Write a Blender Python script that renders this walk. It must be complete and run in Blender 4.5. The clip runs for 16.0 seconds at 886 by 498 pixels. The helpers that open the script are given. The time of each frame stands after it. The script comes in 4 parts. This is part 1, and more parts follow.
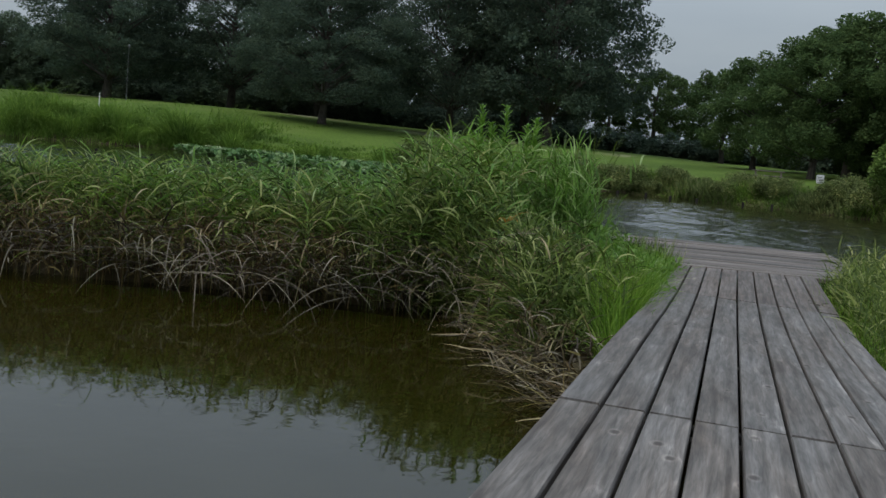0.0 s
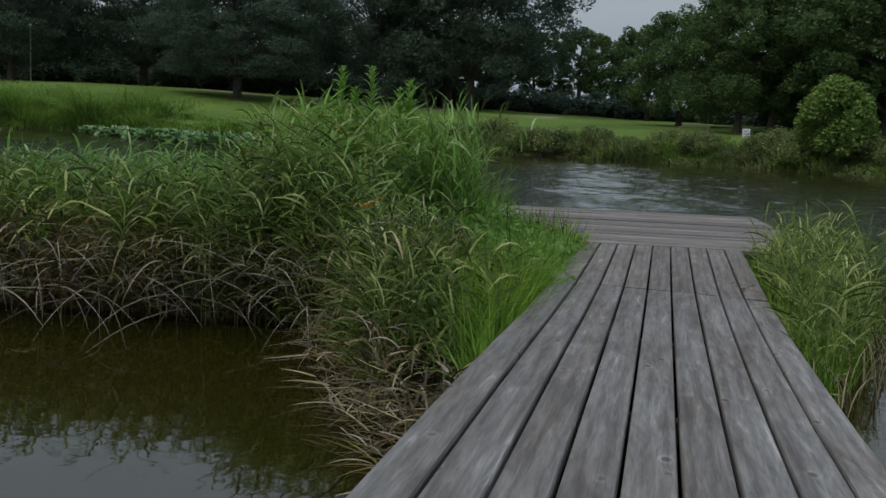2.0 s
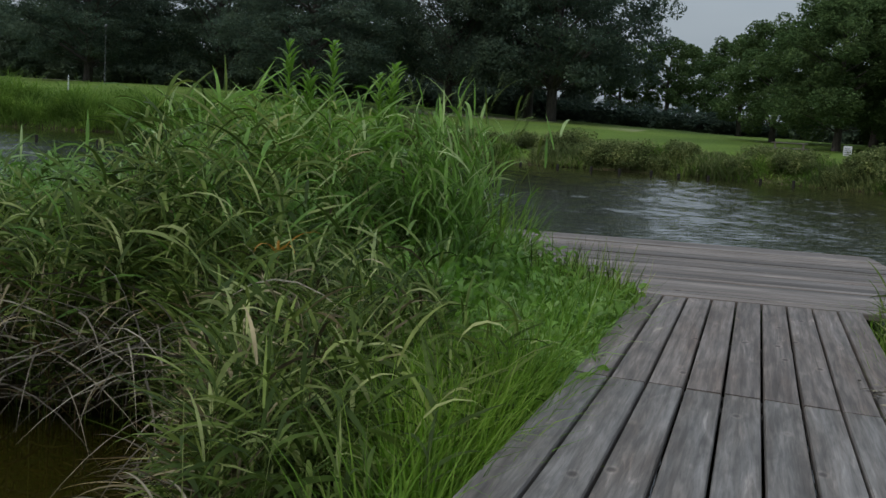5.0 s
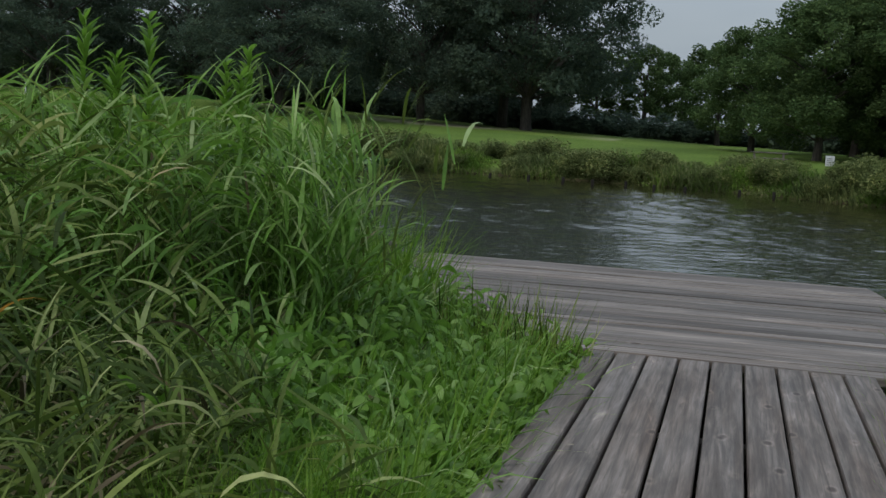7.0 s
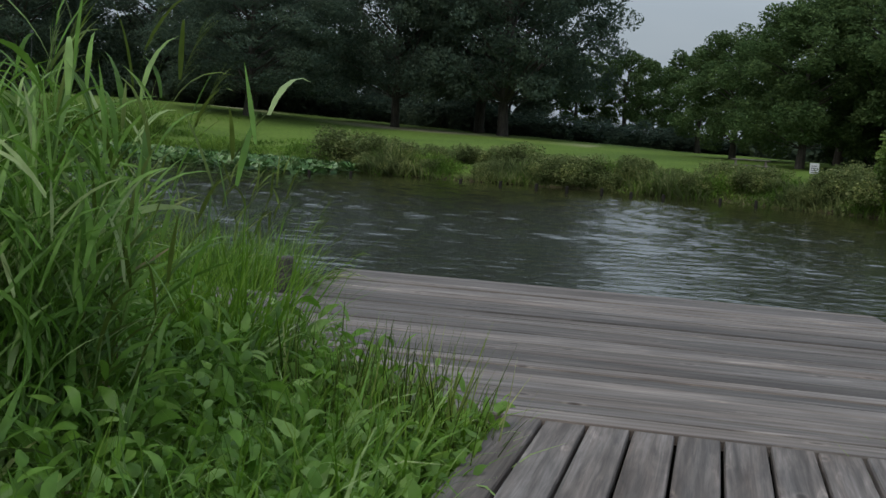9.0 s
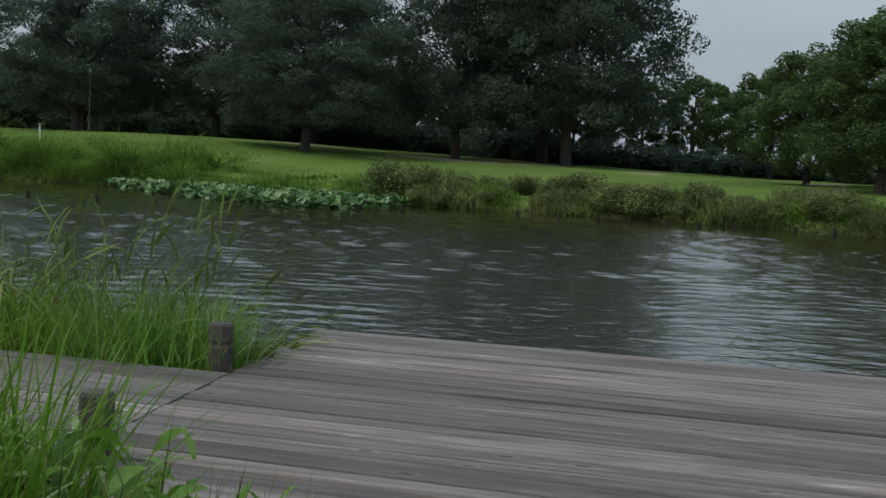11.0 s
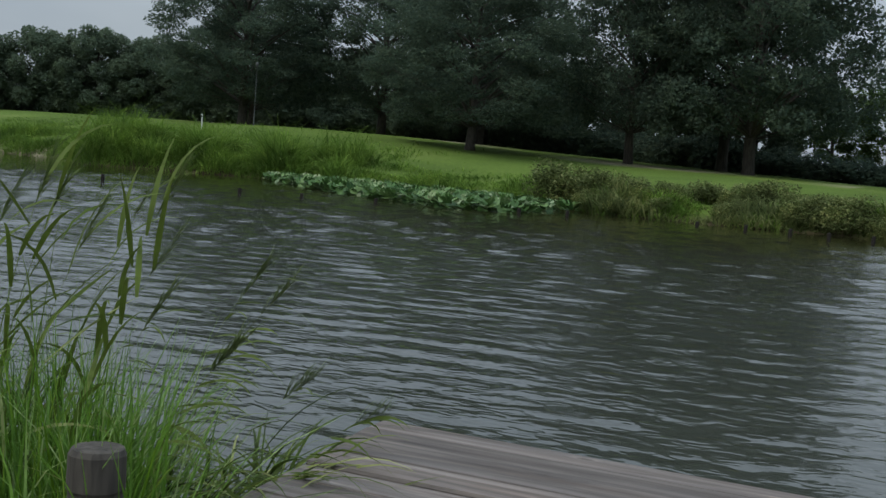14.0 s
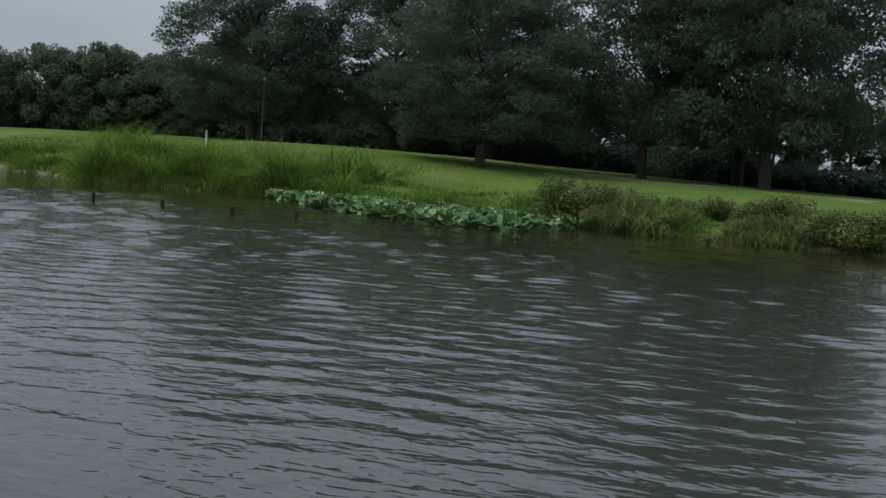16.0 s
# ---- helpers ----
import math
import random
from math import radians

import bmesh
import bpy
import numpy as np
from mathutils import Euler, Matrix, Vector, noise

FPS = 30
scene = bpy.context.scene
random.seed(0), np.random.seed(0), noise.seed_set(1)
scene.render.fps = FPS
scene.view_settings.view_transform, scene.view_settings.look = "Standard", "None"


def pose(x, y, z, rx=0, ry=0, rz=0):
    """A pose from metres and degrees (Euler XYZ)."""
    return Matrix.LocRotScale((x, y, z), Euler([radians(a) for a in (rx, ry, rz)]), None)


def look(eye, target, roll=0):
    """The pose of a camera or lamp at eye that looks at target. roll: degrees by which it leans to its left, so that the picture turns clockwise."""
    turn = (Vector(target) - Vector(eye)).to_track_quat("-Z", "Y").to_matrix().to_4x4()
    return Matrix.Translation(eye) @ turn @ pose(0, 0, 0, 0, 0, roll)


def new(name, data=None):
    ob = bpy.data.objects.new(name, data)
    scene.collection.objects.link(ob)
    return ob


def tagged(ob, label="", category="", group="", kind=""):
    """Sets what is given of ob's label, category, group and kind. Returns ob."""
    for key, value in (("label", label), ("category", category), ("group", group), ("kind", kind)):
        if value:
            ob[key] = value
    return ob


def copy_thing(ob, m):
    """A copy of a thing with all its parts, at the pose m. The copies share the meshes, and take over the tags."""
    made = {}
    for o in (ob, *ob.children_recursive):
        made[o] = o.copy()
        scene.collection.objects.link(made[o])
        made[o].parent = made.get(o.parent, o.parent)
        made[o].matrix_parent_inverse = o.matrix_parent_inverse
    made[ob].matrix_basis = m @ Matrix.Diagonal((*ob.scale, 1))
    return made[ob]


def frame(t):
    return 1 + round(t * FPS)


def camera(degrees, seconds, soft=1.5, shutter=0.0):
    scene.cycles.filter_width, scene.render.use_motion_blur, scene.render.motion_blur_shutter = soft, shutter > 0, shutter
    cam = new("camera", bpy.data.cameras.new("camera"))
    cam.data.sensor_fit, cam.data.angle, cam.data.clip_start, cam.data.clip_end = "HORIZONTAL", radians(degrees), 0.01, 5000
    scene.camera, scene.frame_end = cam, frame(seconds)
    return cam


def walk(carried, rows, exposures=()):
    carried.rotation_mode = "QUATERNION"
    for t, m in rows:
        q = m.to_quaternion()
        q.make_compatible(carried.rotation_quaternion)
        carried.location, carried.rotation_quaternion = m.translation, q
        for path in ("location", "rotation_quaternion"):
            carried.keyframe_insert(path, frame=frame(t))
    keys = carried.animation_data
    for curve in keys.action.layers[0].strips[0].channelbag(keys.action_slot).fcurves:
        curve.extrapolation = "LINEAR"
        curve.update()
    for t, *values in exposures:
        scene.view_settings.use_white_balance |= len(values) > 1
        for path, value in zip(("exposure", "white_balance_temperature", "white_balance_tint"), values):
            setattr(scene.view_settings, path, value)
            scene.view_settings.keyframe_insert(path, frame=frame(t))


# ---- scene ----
# ---- camera and walk ----
cam = camera(41.6, 16.0, soft=1.5)
PATH = [
    (0, (0.765, -17.814, 1.534), (0.289, -15.88, 1.353), 4.6),
    (0.5, (0.851, -17.172, 1.552), (0.444, -15.227, 1.321), 2.7),
    (1, (0.867, -16.458, 1.592), (0.517, -14.503, 1.358), 2.2),
    (1.5, (1.007, -15.832, 1.594), (0.668, -13.875, 1.364), 2.1),
    (2, (1.0, -15.281, 1.59), (0.634, -13.329, 1.361), 2.1),
    (2.5, (1.031, -14.671, 1.607), (0.632, -12.725, 1.376), 2.4),
    (3, (1.062, -14.038, 1.596), (0.616, -12.101, 1.371), 2.9),
    (5.5, (0.972, -10.404, 1.512), (0.463, -8.482, 1.296), 3.3),
    (6, (0.969, -9.709, 1.518), (0.471, -7.784, 1.307), 3.2),
    (6.5, (0.988, -9.017, 1.498), (0.495, -7.09, 1.285), 3.7),
    (7, (0.97, -8.451, 1.522), (0.493, -6.519, 1.322), 3.3),
    (7.5, (1.02, -7.78, 1.49), (0.57, -5.842, 1.29), 3.2),
    (8, (0.96, -7.17, 1.456), (0.512, -5.23, 1.268), 3.0),
    (8.5, (0.987, -6.556, 1.434), (0.541, -4.616, 1.245), 3.2),
    (9, (0.994, -5.9, 1.402), (0.546, -3.959, 1.216), 3.7),
    (11.5, (0.94, -2.725, 1.384), (0.321, -0.828, 1.25), 2.7),
    (12, (0.96, -2.151, 1.41), (0.275, -0.277, 1.266), 3.2),
    (12.5, (0.77, -1.334, 1.365), (0.007, 0.51, 1.226), 3.2),
    (13, (0.44, -0.513, 1.33), (-0.355, 1.317, 1.186), 3.6),
    (13.5, (0.13, 0.412, 1.196), (-0.71, 2.221, 1.048), 3.1),
    (14, (-0.376, 1.053, 1.19), (-1.21, 2.865, 1.044), 4.3),
    (14.5, (-0.616, 1.67, 1.157), (-1.421, 3.496, 1.022), 3.9),
    (15, (-0.631, 2.213, 1.242), (-1.392, 4.058, 1.113), 3.4),
    (15.5, (-0.561, 2.593, 1.279), (-1.327, 4.437, 1.155), 3.4),
    (16, (-0.446, 2.75, 1.312), (-1.311, 4.549, 1.189), 4.0),
]
walk(cam, [(t, look(eye, target, lean)) for t, eye, target, lean in PATH], exposures=[(t, stops, 6500, 5) for t, stops in ((0.0, -0.19), (2.5, -0.25), (5.5, -0.19), (9.0, -0.15), (12.0, -0.08), (13.0, -0.02), (14.5, -0.1), (16.0, -0.16))])

# ---- world and sun ----
SUN_UP, SUN_ROUND = radians(52), radians(215)
world = bpy.data.worlds.new("overcast_sky")
scene.world = world
world.use_nodes = True
wn, wl = world.node_tree.nodes, world.node_tree.links
wn.clear()
sky = wn.new("ShaderNodeTexSky")
sky.sky_type, sky.sun_disc = "NISHITA", False
sky.sun_elevation, sky.sun_rotation = SUN_UP, SUN_ROUND
sky.air_density, sky.dust_density, sky.ozone_density = 1.0, 3.0, 1.0
tc = wn.new("ShaderNodeTexCoord")
mp = wn.new("ShaderNodeMapping")
mp.inputs["Scale"].default_value = (1, 1, 3.5)
cl = wn.new("ShaderNodeTexNoise")
cl.inputs["Scale"].default_value, cl.inputs["Detail"].default_value = 2.2, 4
rp = wn.new("ShaderNodeValToRGB")
rp.color_ramp.elements[0].position, rp.color_ramp.elements[0].color = 0.3, (3.3, 3.75, 4.5, 1)
rp.color_ramp.elements[1].position, rp.color_ramp.elements[1].color = 0.7, (4.6, 5.0, 5.6, 1)
mx = wn.new("ShaderNodeMixRGB")
mx.inputs[0].default_value = 0.86
bg = wn.new("ShaderNodeBackground")
bg.inputs["Strength"].default_value = 0.1
ow = wn.new("ShaderNodeOutputWorld")
wl.new(tc.outputs["Generated"], mp.inputs["Vector"])
wl.new(mp.outputs["Vector"], cl.inputs["Vector"])
wl.new(cl.outputs["Fac"], rp.inputs["Fac"])
wl.new(sky.outputs["Color"], mx.inputs[1])
wl.new(rp.outputs["Color"], mx.inputs[2])
sp = wn.new("ShaderNodeSeparateXYZ")
up = wn.new("ShaderNodeValToRGB")
up.color_ramp.elements[0].position, up.color_ramp.elements[0].color = 0.1, (1.1, 1.1, 1.1, 1)
up.color_ramp.elements[1].position, up.color_ramp.elements[1].color = 0.8, (2.5, 2.6, 2.7, 1)
gm = wn.new("ShaderNodeMixRGB")
gm.blend_type = "MULTIPLY"
gm.inputs[0].default_value = 1.0
wl.new(tc.outputs["Generated"], sp.inputs[0])
wl.new(sp.outputs["Z"], up.inputs["Fac"])
wl.new(mx.outputs["Color"], gm.inputs[1])
wl.new(up.outputs["Color"], gm.inputs[2])
wl.new(gm.outputs["Color"], bg.inputs["Color"])
wl.new(bg.outputs["Background"], ow.inputs["Surface"])
sun = new("sun", bpy.data.lights.new("sun", "SUN"))
sun.data.energy, sun.data.angle, sun.data.color = 1.3, radians(25), (1.0, 0.98, 0.95)
sun.matrix_world = look((math.sin(SUN_ROUND) * math.cos(SUN_UP) * 50, math.cos(SUN_ROUND) * math.cos(SUN_UP) * 50, math.sin(SUN_UP) * 50), (0, 0, 0))


# ---- materials ----
def material(name):
    m = bpy.data.materials.new(name)
    m.use_nodes = True
    nt = m.node_tree
    b = nt.nodes["Principled BSDF"]
    return m, nt, b


def node(nt, kind, **values):
    n = nt.nodes.new(kind)
    for key, value in values.items():
        n.inputs[key.replace("_", " ")].default_value = value
    return n


def ramp(nt, fac, stops):
    r = nt.nodes.new("ShaderNodeValToRGB")
    els = r.color_ramp.elements
    while len(els) < len(stops):
        els.new(0.5)
    for e, (p, c) in zip(els, stops):
        e.position, e.color = p, (*c, 1)
    nt.links.new(fac, r.inputs["Fac"])
    return r.outputs["Color"]


def mixed(nt, a, b, fac, mode="MIX"):
    m = nt.nodes.new("ShaderNodeMixRGB")
    m.blend_type = mode
    for sock, v in ((m.inputs[0], fac), (m.inputs[1], a), (m.inputs[2], b)):
        if isinstance(v, bpy.types.NodeSocket):
            nt.links.new(v, sock)
        elif isinstance(v, (int, float)):
            sock.default_value = v
        else:
            sock.default_value = (*v, 1)
    return m.outputs["Color"]


def bumped(nt, b, height, strength, distance):
    n = node(nt, "ShaderNodeBump", Strength=strength, Distance=distance)
    nt.links.new(height, n.inputs["Height"])
    nt.links.new(n.outputs["Normal"], b.inputs["Normal"])
    return n


def leaf_material(name, stops, rough=0.5, through_light=0.3, spec=0.35, patch=None):
    """Thin leaves: each leaf has its own tone, drifting in patches, and lets some light through."""
    m, nt, b = material(name)
    geo = nt.nodes.new("ShaderNodeNewGeometry")
    col = ramp(nt, geo.outputs["Random Per Island"], stops)
    pos = nt.nodes.new("ShaderNodeTexCoord").outputs["Object"]
    big = node(nt, "ShaderNodeTexNoise", Scale=0.55, Detail=3.0)
    nt.links.new(pos, big.inputs["Vector"])
    tone = ramp(nt, big.outputs["Fac"], patch or [(0.3, (0.72, 0.78, 0.7)), (0.7, (1.2, 1.12, 1.0))])
    col = mixed(nt, col, tone, 1.0, "MULTIPLY")
    fine = node(nt, "ShaderNodeTexNoise", Scale=14.0, Detail=2.0)
    nt.links.new(pos, fine.inputs["Vector"])
    col = mixed(nt, col, ramp(nt, fine.outputs["Fac"], [(0.35, (0.8, 0.8, 0.75)), (0.65, (1.12, 1.12, 1.1))]), 1.0, "MULTIPLY")
    nt.links.new(col, b.inputs["Base Color"])
    b.inputs["Roughness"].default_value = rough
    b.inputs["Specular IOR Level"].default_value = spec
    tr = nt.nodes.new("ShaderNodeBsdfTranslucent")
    nt.links.new(col, tr.inputs["Color"])
    ms = nt.nodes.new("ShaderNodeMixShader")
    ms.inputs[0].default_value = through_light
    nt.links.new(b.outputs["BSDF"], ms.inputs[1])
    nt.links.new(tr.outputs["BSDF"], ms.inputs[2])
    nt.links.new(ms.outputs["Shader"], nt.nodes["Material Output"].inputs["Surface"])
    return m


REED = leaf_material("reed_leaf", [(0.0, (0.034, 0.056, 0.012)), (0.45, (0.076, 0.118, 0.022)), (0.8, (0.165, 0.215, 0.052)), (1.0, (0.38, 0.41, 0.19))], 0.6, 0.32, 0.15)
LUSH = leaf_material("lush_reed_leaf", [(0.0, (0.075, 0.15, 0.024)), (0.45, (0.13, 0.265, 0.038)), (0.8, (0.2, 0.35, 0.08)), (1.0, (0.43, 0.52, 0.27))], 0.5, 0.46, 0.3)
FRESH = leaf_material("fresh_grass", [(0.0, (0.075, 0.16, 0.014)), (0.5, (0.135, 0.255, 0.024)), (1.0, (0.25, 0.37, 0.07))], 0.6, 0.5, 0.2)
HERB = leaf_material("herb_leaf", [(0.0, (0.11, 0.22, 0.028)), (0.6, (0.18, 0.335, 0.05)), (1.0, (0.3, 0.45, 0.13))], 0.45, 0.52, 0.35)
DRY = leaf_material("dry_reed", [(0.0, (0.05, 0.04, 0.024)), (0.5, (0.15, 0.118, 0.068)), (1.0, (0.42, 0.35, 0.23))], 0.7, 0.15, 0.2)
ROOT = leaf_material("dead_stem", [(0.0, (0.05, 0.042, 0.035)), (0.6, (0.13, 0.11, 0.095)), (1.0, (0.3, 0.265, 0.22))], 0.8, 0.05, 0.15)
HEAD = leaf_material("reed_head", [(0.0, (0.075, 0.115, 0.04)), (1.0, (0.15, 0.2, 0.08))], 0.7, 0.3, 0.15)
RUSSET = leaf_material("russet_leaf", [(0.0, (0.045, 0.029, 0.014)), (0.6, (0.105, 0.07, 0.03)), (1.0, (0.2, 0.17, 0.06))], 0.6, 0.25, 0.2)
SHORE = leaf_material("shore_grass", [(0.0, (0.095, 0.17, 0.03)), (0.5, (0.12, 0.21, 0.036)), (1.0, (0.2, 0.29, 0.07))], 0.8, 0.45, 0.1, [(0.32, (0.5, 0.55, 0.5)), (0.5, (0.95, 0.95, 0.9)), (0.68, (1.35, 1.28, 1.1))])
SCRUB = leaf_material("scrub_leaf", [(0.0, (0.09, 0.12, 0.045)), (0.6, (0.16, 0.195, 0.075)), (1.0, (0.26, 0.28, 0.13))], 0.8, 0.4, 0.1, [(0.32, (0.5, 0.55, 0.5)), (0.5, (0.95, 0.95, 0.9)), (0.68, (1.35, 1.28, 1.1))])
PAD = leaf_material("lily_leaf", [(0.0, (0.03, 0.08, 0.02)), (0.55, (0.085, 0.17, 0.05)), (0.85, (0.16, 0.25, 0.1)), (1.0, (0.32, 0.38, 0.24))], 0.6, 0.15, 0.25)
CROWN = leaf_material("dark_tree_leaf", [(0.0, (0.072, 0.104, 0.082)), (0.6, (0.092, 0.126, 0.094)), (1.0, (0.115, 0.15, 0.108))], 0.95, 0.48, 0.06, [(0.3, (0.75, 0.8, 0.85)), (0.7, (1.15, 1.1, 1.0))])
CROWN_L = leaf_material("mid_tree_leaf", [(0.0, (0.07, 0.112, 0.052)), (0.6, (0.096, 0.15, 0.064)), (1.0, (0.13, 0.185, 0.078))], 0.95, 0.42, 0.06)
# Distance haze is painted into this leaf colour, paler and bluer than CROWN_L.
HAZED_LEAF = leaf_material("hazed_woodland_leaf", [(0.0, (0.105, 0.14, 0.1)), (0.6, (0.125, 0.165, 0.115)), (1.0, (0.15, 0.19, 0.13))], 0.95, 0.45, 0.03, [(0.3, (0.85, 0.9, 0.95)), (0.7, (1.1, 1.08, 1.0))])
BUSH = leaf_material("round_bush_leaf", [(0.0, (0.1, 0.17, 0.04)), (0.6, (0.155, 0.24, 0.06)), (1.0, (0.22, 0.3, 0.09))], 0.6, 0.35, 0.2)


def bark_material():
    m, nt, b = material("bark")
    pos = nt.nodes.new("ShaderNodeTexCoord").outputs["Object"]
    mpn = nt.nodes.new("ShaderNodeMapping")
    mpn.inputs["Scale"].default_value = (6, 6, 1.2)
    nt.links.new(pos, mpn.inputs["Vector"])
    n = node(nt, "ShaderNodeTexNoise", Scale=2.0, Detail=6.0)
    nt.links.new(mpn.outputs["Vector"], n.inputs["Vector"])
    nt.links.new(ramp(nt, n.outputs["Fac"], [(0.3, (0.025, 0.02, 0.016)), (0.7, (0.08, 0.068, 0.055))]), b.inputs["Base Color"])
    b.inputs["Roughness"].default_value = 0.9
    bumped(nt, b, n.outputs["Fac"], 0.8, 0.04)
    return m


BARK = bark_material()


def plank_material(name, along, tint):
    """Weathered grey deck timber: grain along the board, knots, pale scuffs; each board has its own tone."""
    m, nt, b = material(name)
    pos = nt.nodes.new("ShaderNodeTexCoord").outputs["Object"]
    rnd = nt.nodes.new("ShaderNodeObjectInfo").outputs["Random"]
    shift = nt.nodes.new("ShaderNodeVectorMath")
    shift.operation = "SCALE"
    shift.inputs[0].default_value = (17, 31, 0)
    nt.links.new(rnd, shift.inputs["Scale"])
    add = nt.nodes.new("ShaderNodeVectorMath")
    nt.links.new(pos, add.inputs[0])
    nt.links.new(shift.outputs[0], add.inputs[1])
    grain = nt.nodes.new("ShaderNodeMapping")
    grain.inputs["Scale"].default_value = (55, 2.0, 55) if along == "y" else (1.2, 34, 34)
    nt.links.new(add.outputs[0], grain.inputs["Vector"])
    g = node(nt, "ShaderNodeTexNoise", Scale=1.0, Detail=6.0, Roughness=0.65, Distortion=0.6)
    nt.links.new(grain.outputs["Vector"], g.inputs["Vector"])
    broad = nt.nodes.new("ShaderNodeMapping")
    broad.inputs["Scale"].default_value = (9, 1.1, 9) if along == "y" else (0.9, 8, 8)
    nt.links.new(add.outputs[0], broad.inputs["Vector"])
    p = node(nt, "ShaderNodeTexNoise", Scale=1.0, Detail=5.0, Roughness=0.6, Distortion=1.2)
    nt.links.new(broad.outputs["Vector"], p.inputs["Vector"])
    base = ramp(nt, p.outputs["Fac"], [(0.25, tuple(0.09 * c for c in tint)), (0.5, tuple(0.17 * c for c in tint)), (0.62, tuple(0.21 * c for c in tint)), (0.78, tuple(0.44 * c for c in tint))])
    base = mixed(nt, base, ramp(nt, g.outputs["Fac"], [(0.3, (0.55, 0.53, 0.51)), (0.7, (1.35, 1.34, 1.32))]), 1.0 if along == "y" else 0.6, "MULTIPLY")
    lo, hi = (0.84, 1.14) if along == "y" else (0.55, 1.5)
    base = mixed(nt, base, ramp(nt, rnd, [(0.0, (lo, lo * 0.98, lo * 0.96)), (0.5, (1.0, 0.99, 0.98)), (1.0, (hi, hi * 0.98, hi * 0.96))]), 1.0, "MULTIPLY")
    flame = nt.nodes.new("ShaderNodeMapping")
    flame.inputs["Scale"].default_value = (1.0, 0.1, 1.0) if along == "y" else (0.1, 1.0, 1.0)
    nt.links.new(add.outputs[0], flame.inputs["Vector"])
    wv = node(nt, "ShaderNodeTexWave", Scale=3.6, Distortion=9.0, Detail=3.0, Detail_Scale=0.9)
    wv.bands_direction = "X" if along == "y" else "Y"
    nt.links.new(flame.outputs["Vector"], wv.inputs["Vector"])
    base = mixed(nt, base, ramp(nt, wv.outputs["Fac"], [(0.1, (0.62, 0.58, 0.55)), (0.45, (1.0, 1.0, 1.0)), (0.9, (1.14, 1.13, 1.12))]), 0.5, "MULTIPLY")
    blot = node(nt, "ShaderNodeTexNoise", Scale=5.0, Detail=4.0, Roughness=0.6)
    nt.links.new(flame.outputs["Vector"], blot.inputs["Vector"])
    base = mixed(nt, base, ramp(nt, blot.outputs["Fac"], [(0.32, (0.72, 0.63, 0.57)), (0.5, (1.0, 0.97, 0.95)), (0.68, (1.12, 1.14, 1.17))]), 1.0, "MULTIPLY")
    oval = nt.nodes.new("ShaderNodeMapping")
    oval.inputs["Scale"].default_value = (1.0, 0.5, 0.3) if along == "y" else (0.5, 1.0, 0.3)
    nt.links.new(add.outputs[0], oval.inputs["Vector"])
    kn = node(nt, "ShaderNodeTexVoronoi", Scale=4.4)
    nt.links.new(oval.outputs["Vector"], kn.inputs["Vector"])
    base = mixed(nt, base, ramp(nt, kn.outputs["Distance"], [(0.05, (0.34, 0.28, 0.25)), (0.085, (0.75, 0.72, 0.7)), (0.12, (1.5, 1.48, 1.45)), (0.19, (1, 1, 1))]), 0.85, "MULTIPLY")
    nt.links.new(base, b.inputs["Base Color"])
    b.inputs["Roughness"].default_value = 0.72
    b.inputs["Specular IOR Level"].default_value = 0.4
    bumped(nt, b, g.outputs["Fac"], 0.5, 0.006)
    return m


PLANK = plank_material("walkway_timber", "y", (0.84, 0.785, 0.75))
NEWER = plank_material("brown_walkway_timber", "y", (0.74, 0.64, 0.59))
CROSS = plank_material("platform_timber", "x", (0.72, 0.63, 0.575))
PALE = plank_material("pale_walkway_timber", "x", (0.98, 0.89, 0.83))


def post_material():
    m, nt, b = material("post_timber")
    pos = nt.nodes.new("ShaderNodeTexCoord").outputs["Object"]
    mpn = nt.nodes.new("ShaderNodeMapping")
    mpn.inputs["Scale"].default_value = (30, 30, 4)
    nt.links.new(pos, mpn.inputs["Vector"])
    n = node(nt, "ShaderNodeTexNoise", Scale=1.0, Detail=5.0)
    nt.links.new(mpn.outputs["Vector"], n.inputs["Vector"])
    nt.links.new(ramp(nt, n.outputs["Fac"], [(0.3, (0.024, 0.02, 0.016)), (0.7, (0.078, 0.066, 0.053))]), b.inputs["Base Color"])
    b.inputs["Roughness"].default_value = 0.85
    bumped(nt, b, n.outputs["Fac"], 0.7, 0.01)
    return m


POST = post_material()


def plain(name, colour, rough=0.6, metal=0.0):
    m, nt, b = material(name)
    pos = nt.nodes.new("ShaderNodeTexCoord").outputs["Object"]
    n = node(nt, "ShaderNodeTexNoise", Scale=9.0, Detail=4.0)
    nt.links.new(pos, n.inputs["Vector"])
    nt.links.new(ramp(nt, n.outputs["Fac"], [(0.3, tuple(0.85 * c for c in colour)), (0.7, tuple(min(1, 1.1 * c) for c in colour))]), b.inputs["Base Color"])
    b.inputs["Roughness"].default_value, b.inputs["Metallic"].default_value = rough, metal
    return m


WET = plain("wet_timber", (0.022, 0.019, 0.016), 0.8)
WET.node_tree.nodes["Principled BSDF"].inputs["Specular IOR Level"].default_value = 0.1
WHITE = plain("white_paint", (0.58, 0.58, 0.56), 0.5)
STEEL = plain("dull_steel", (0.09, 0.095, 0.095), 0.6, 0.3)
BENCHWOOD = plain("bench_timber", (0.13, 0.11, 0.09), 0.7)


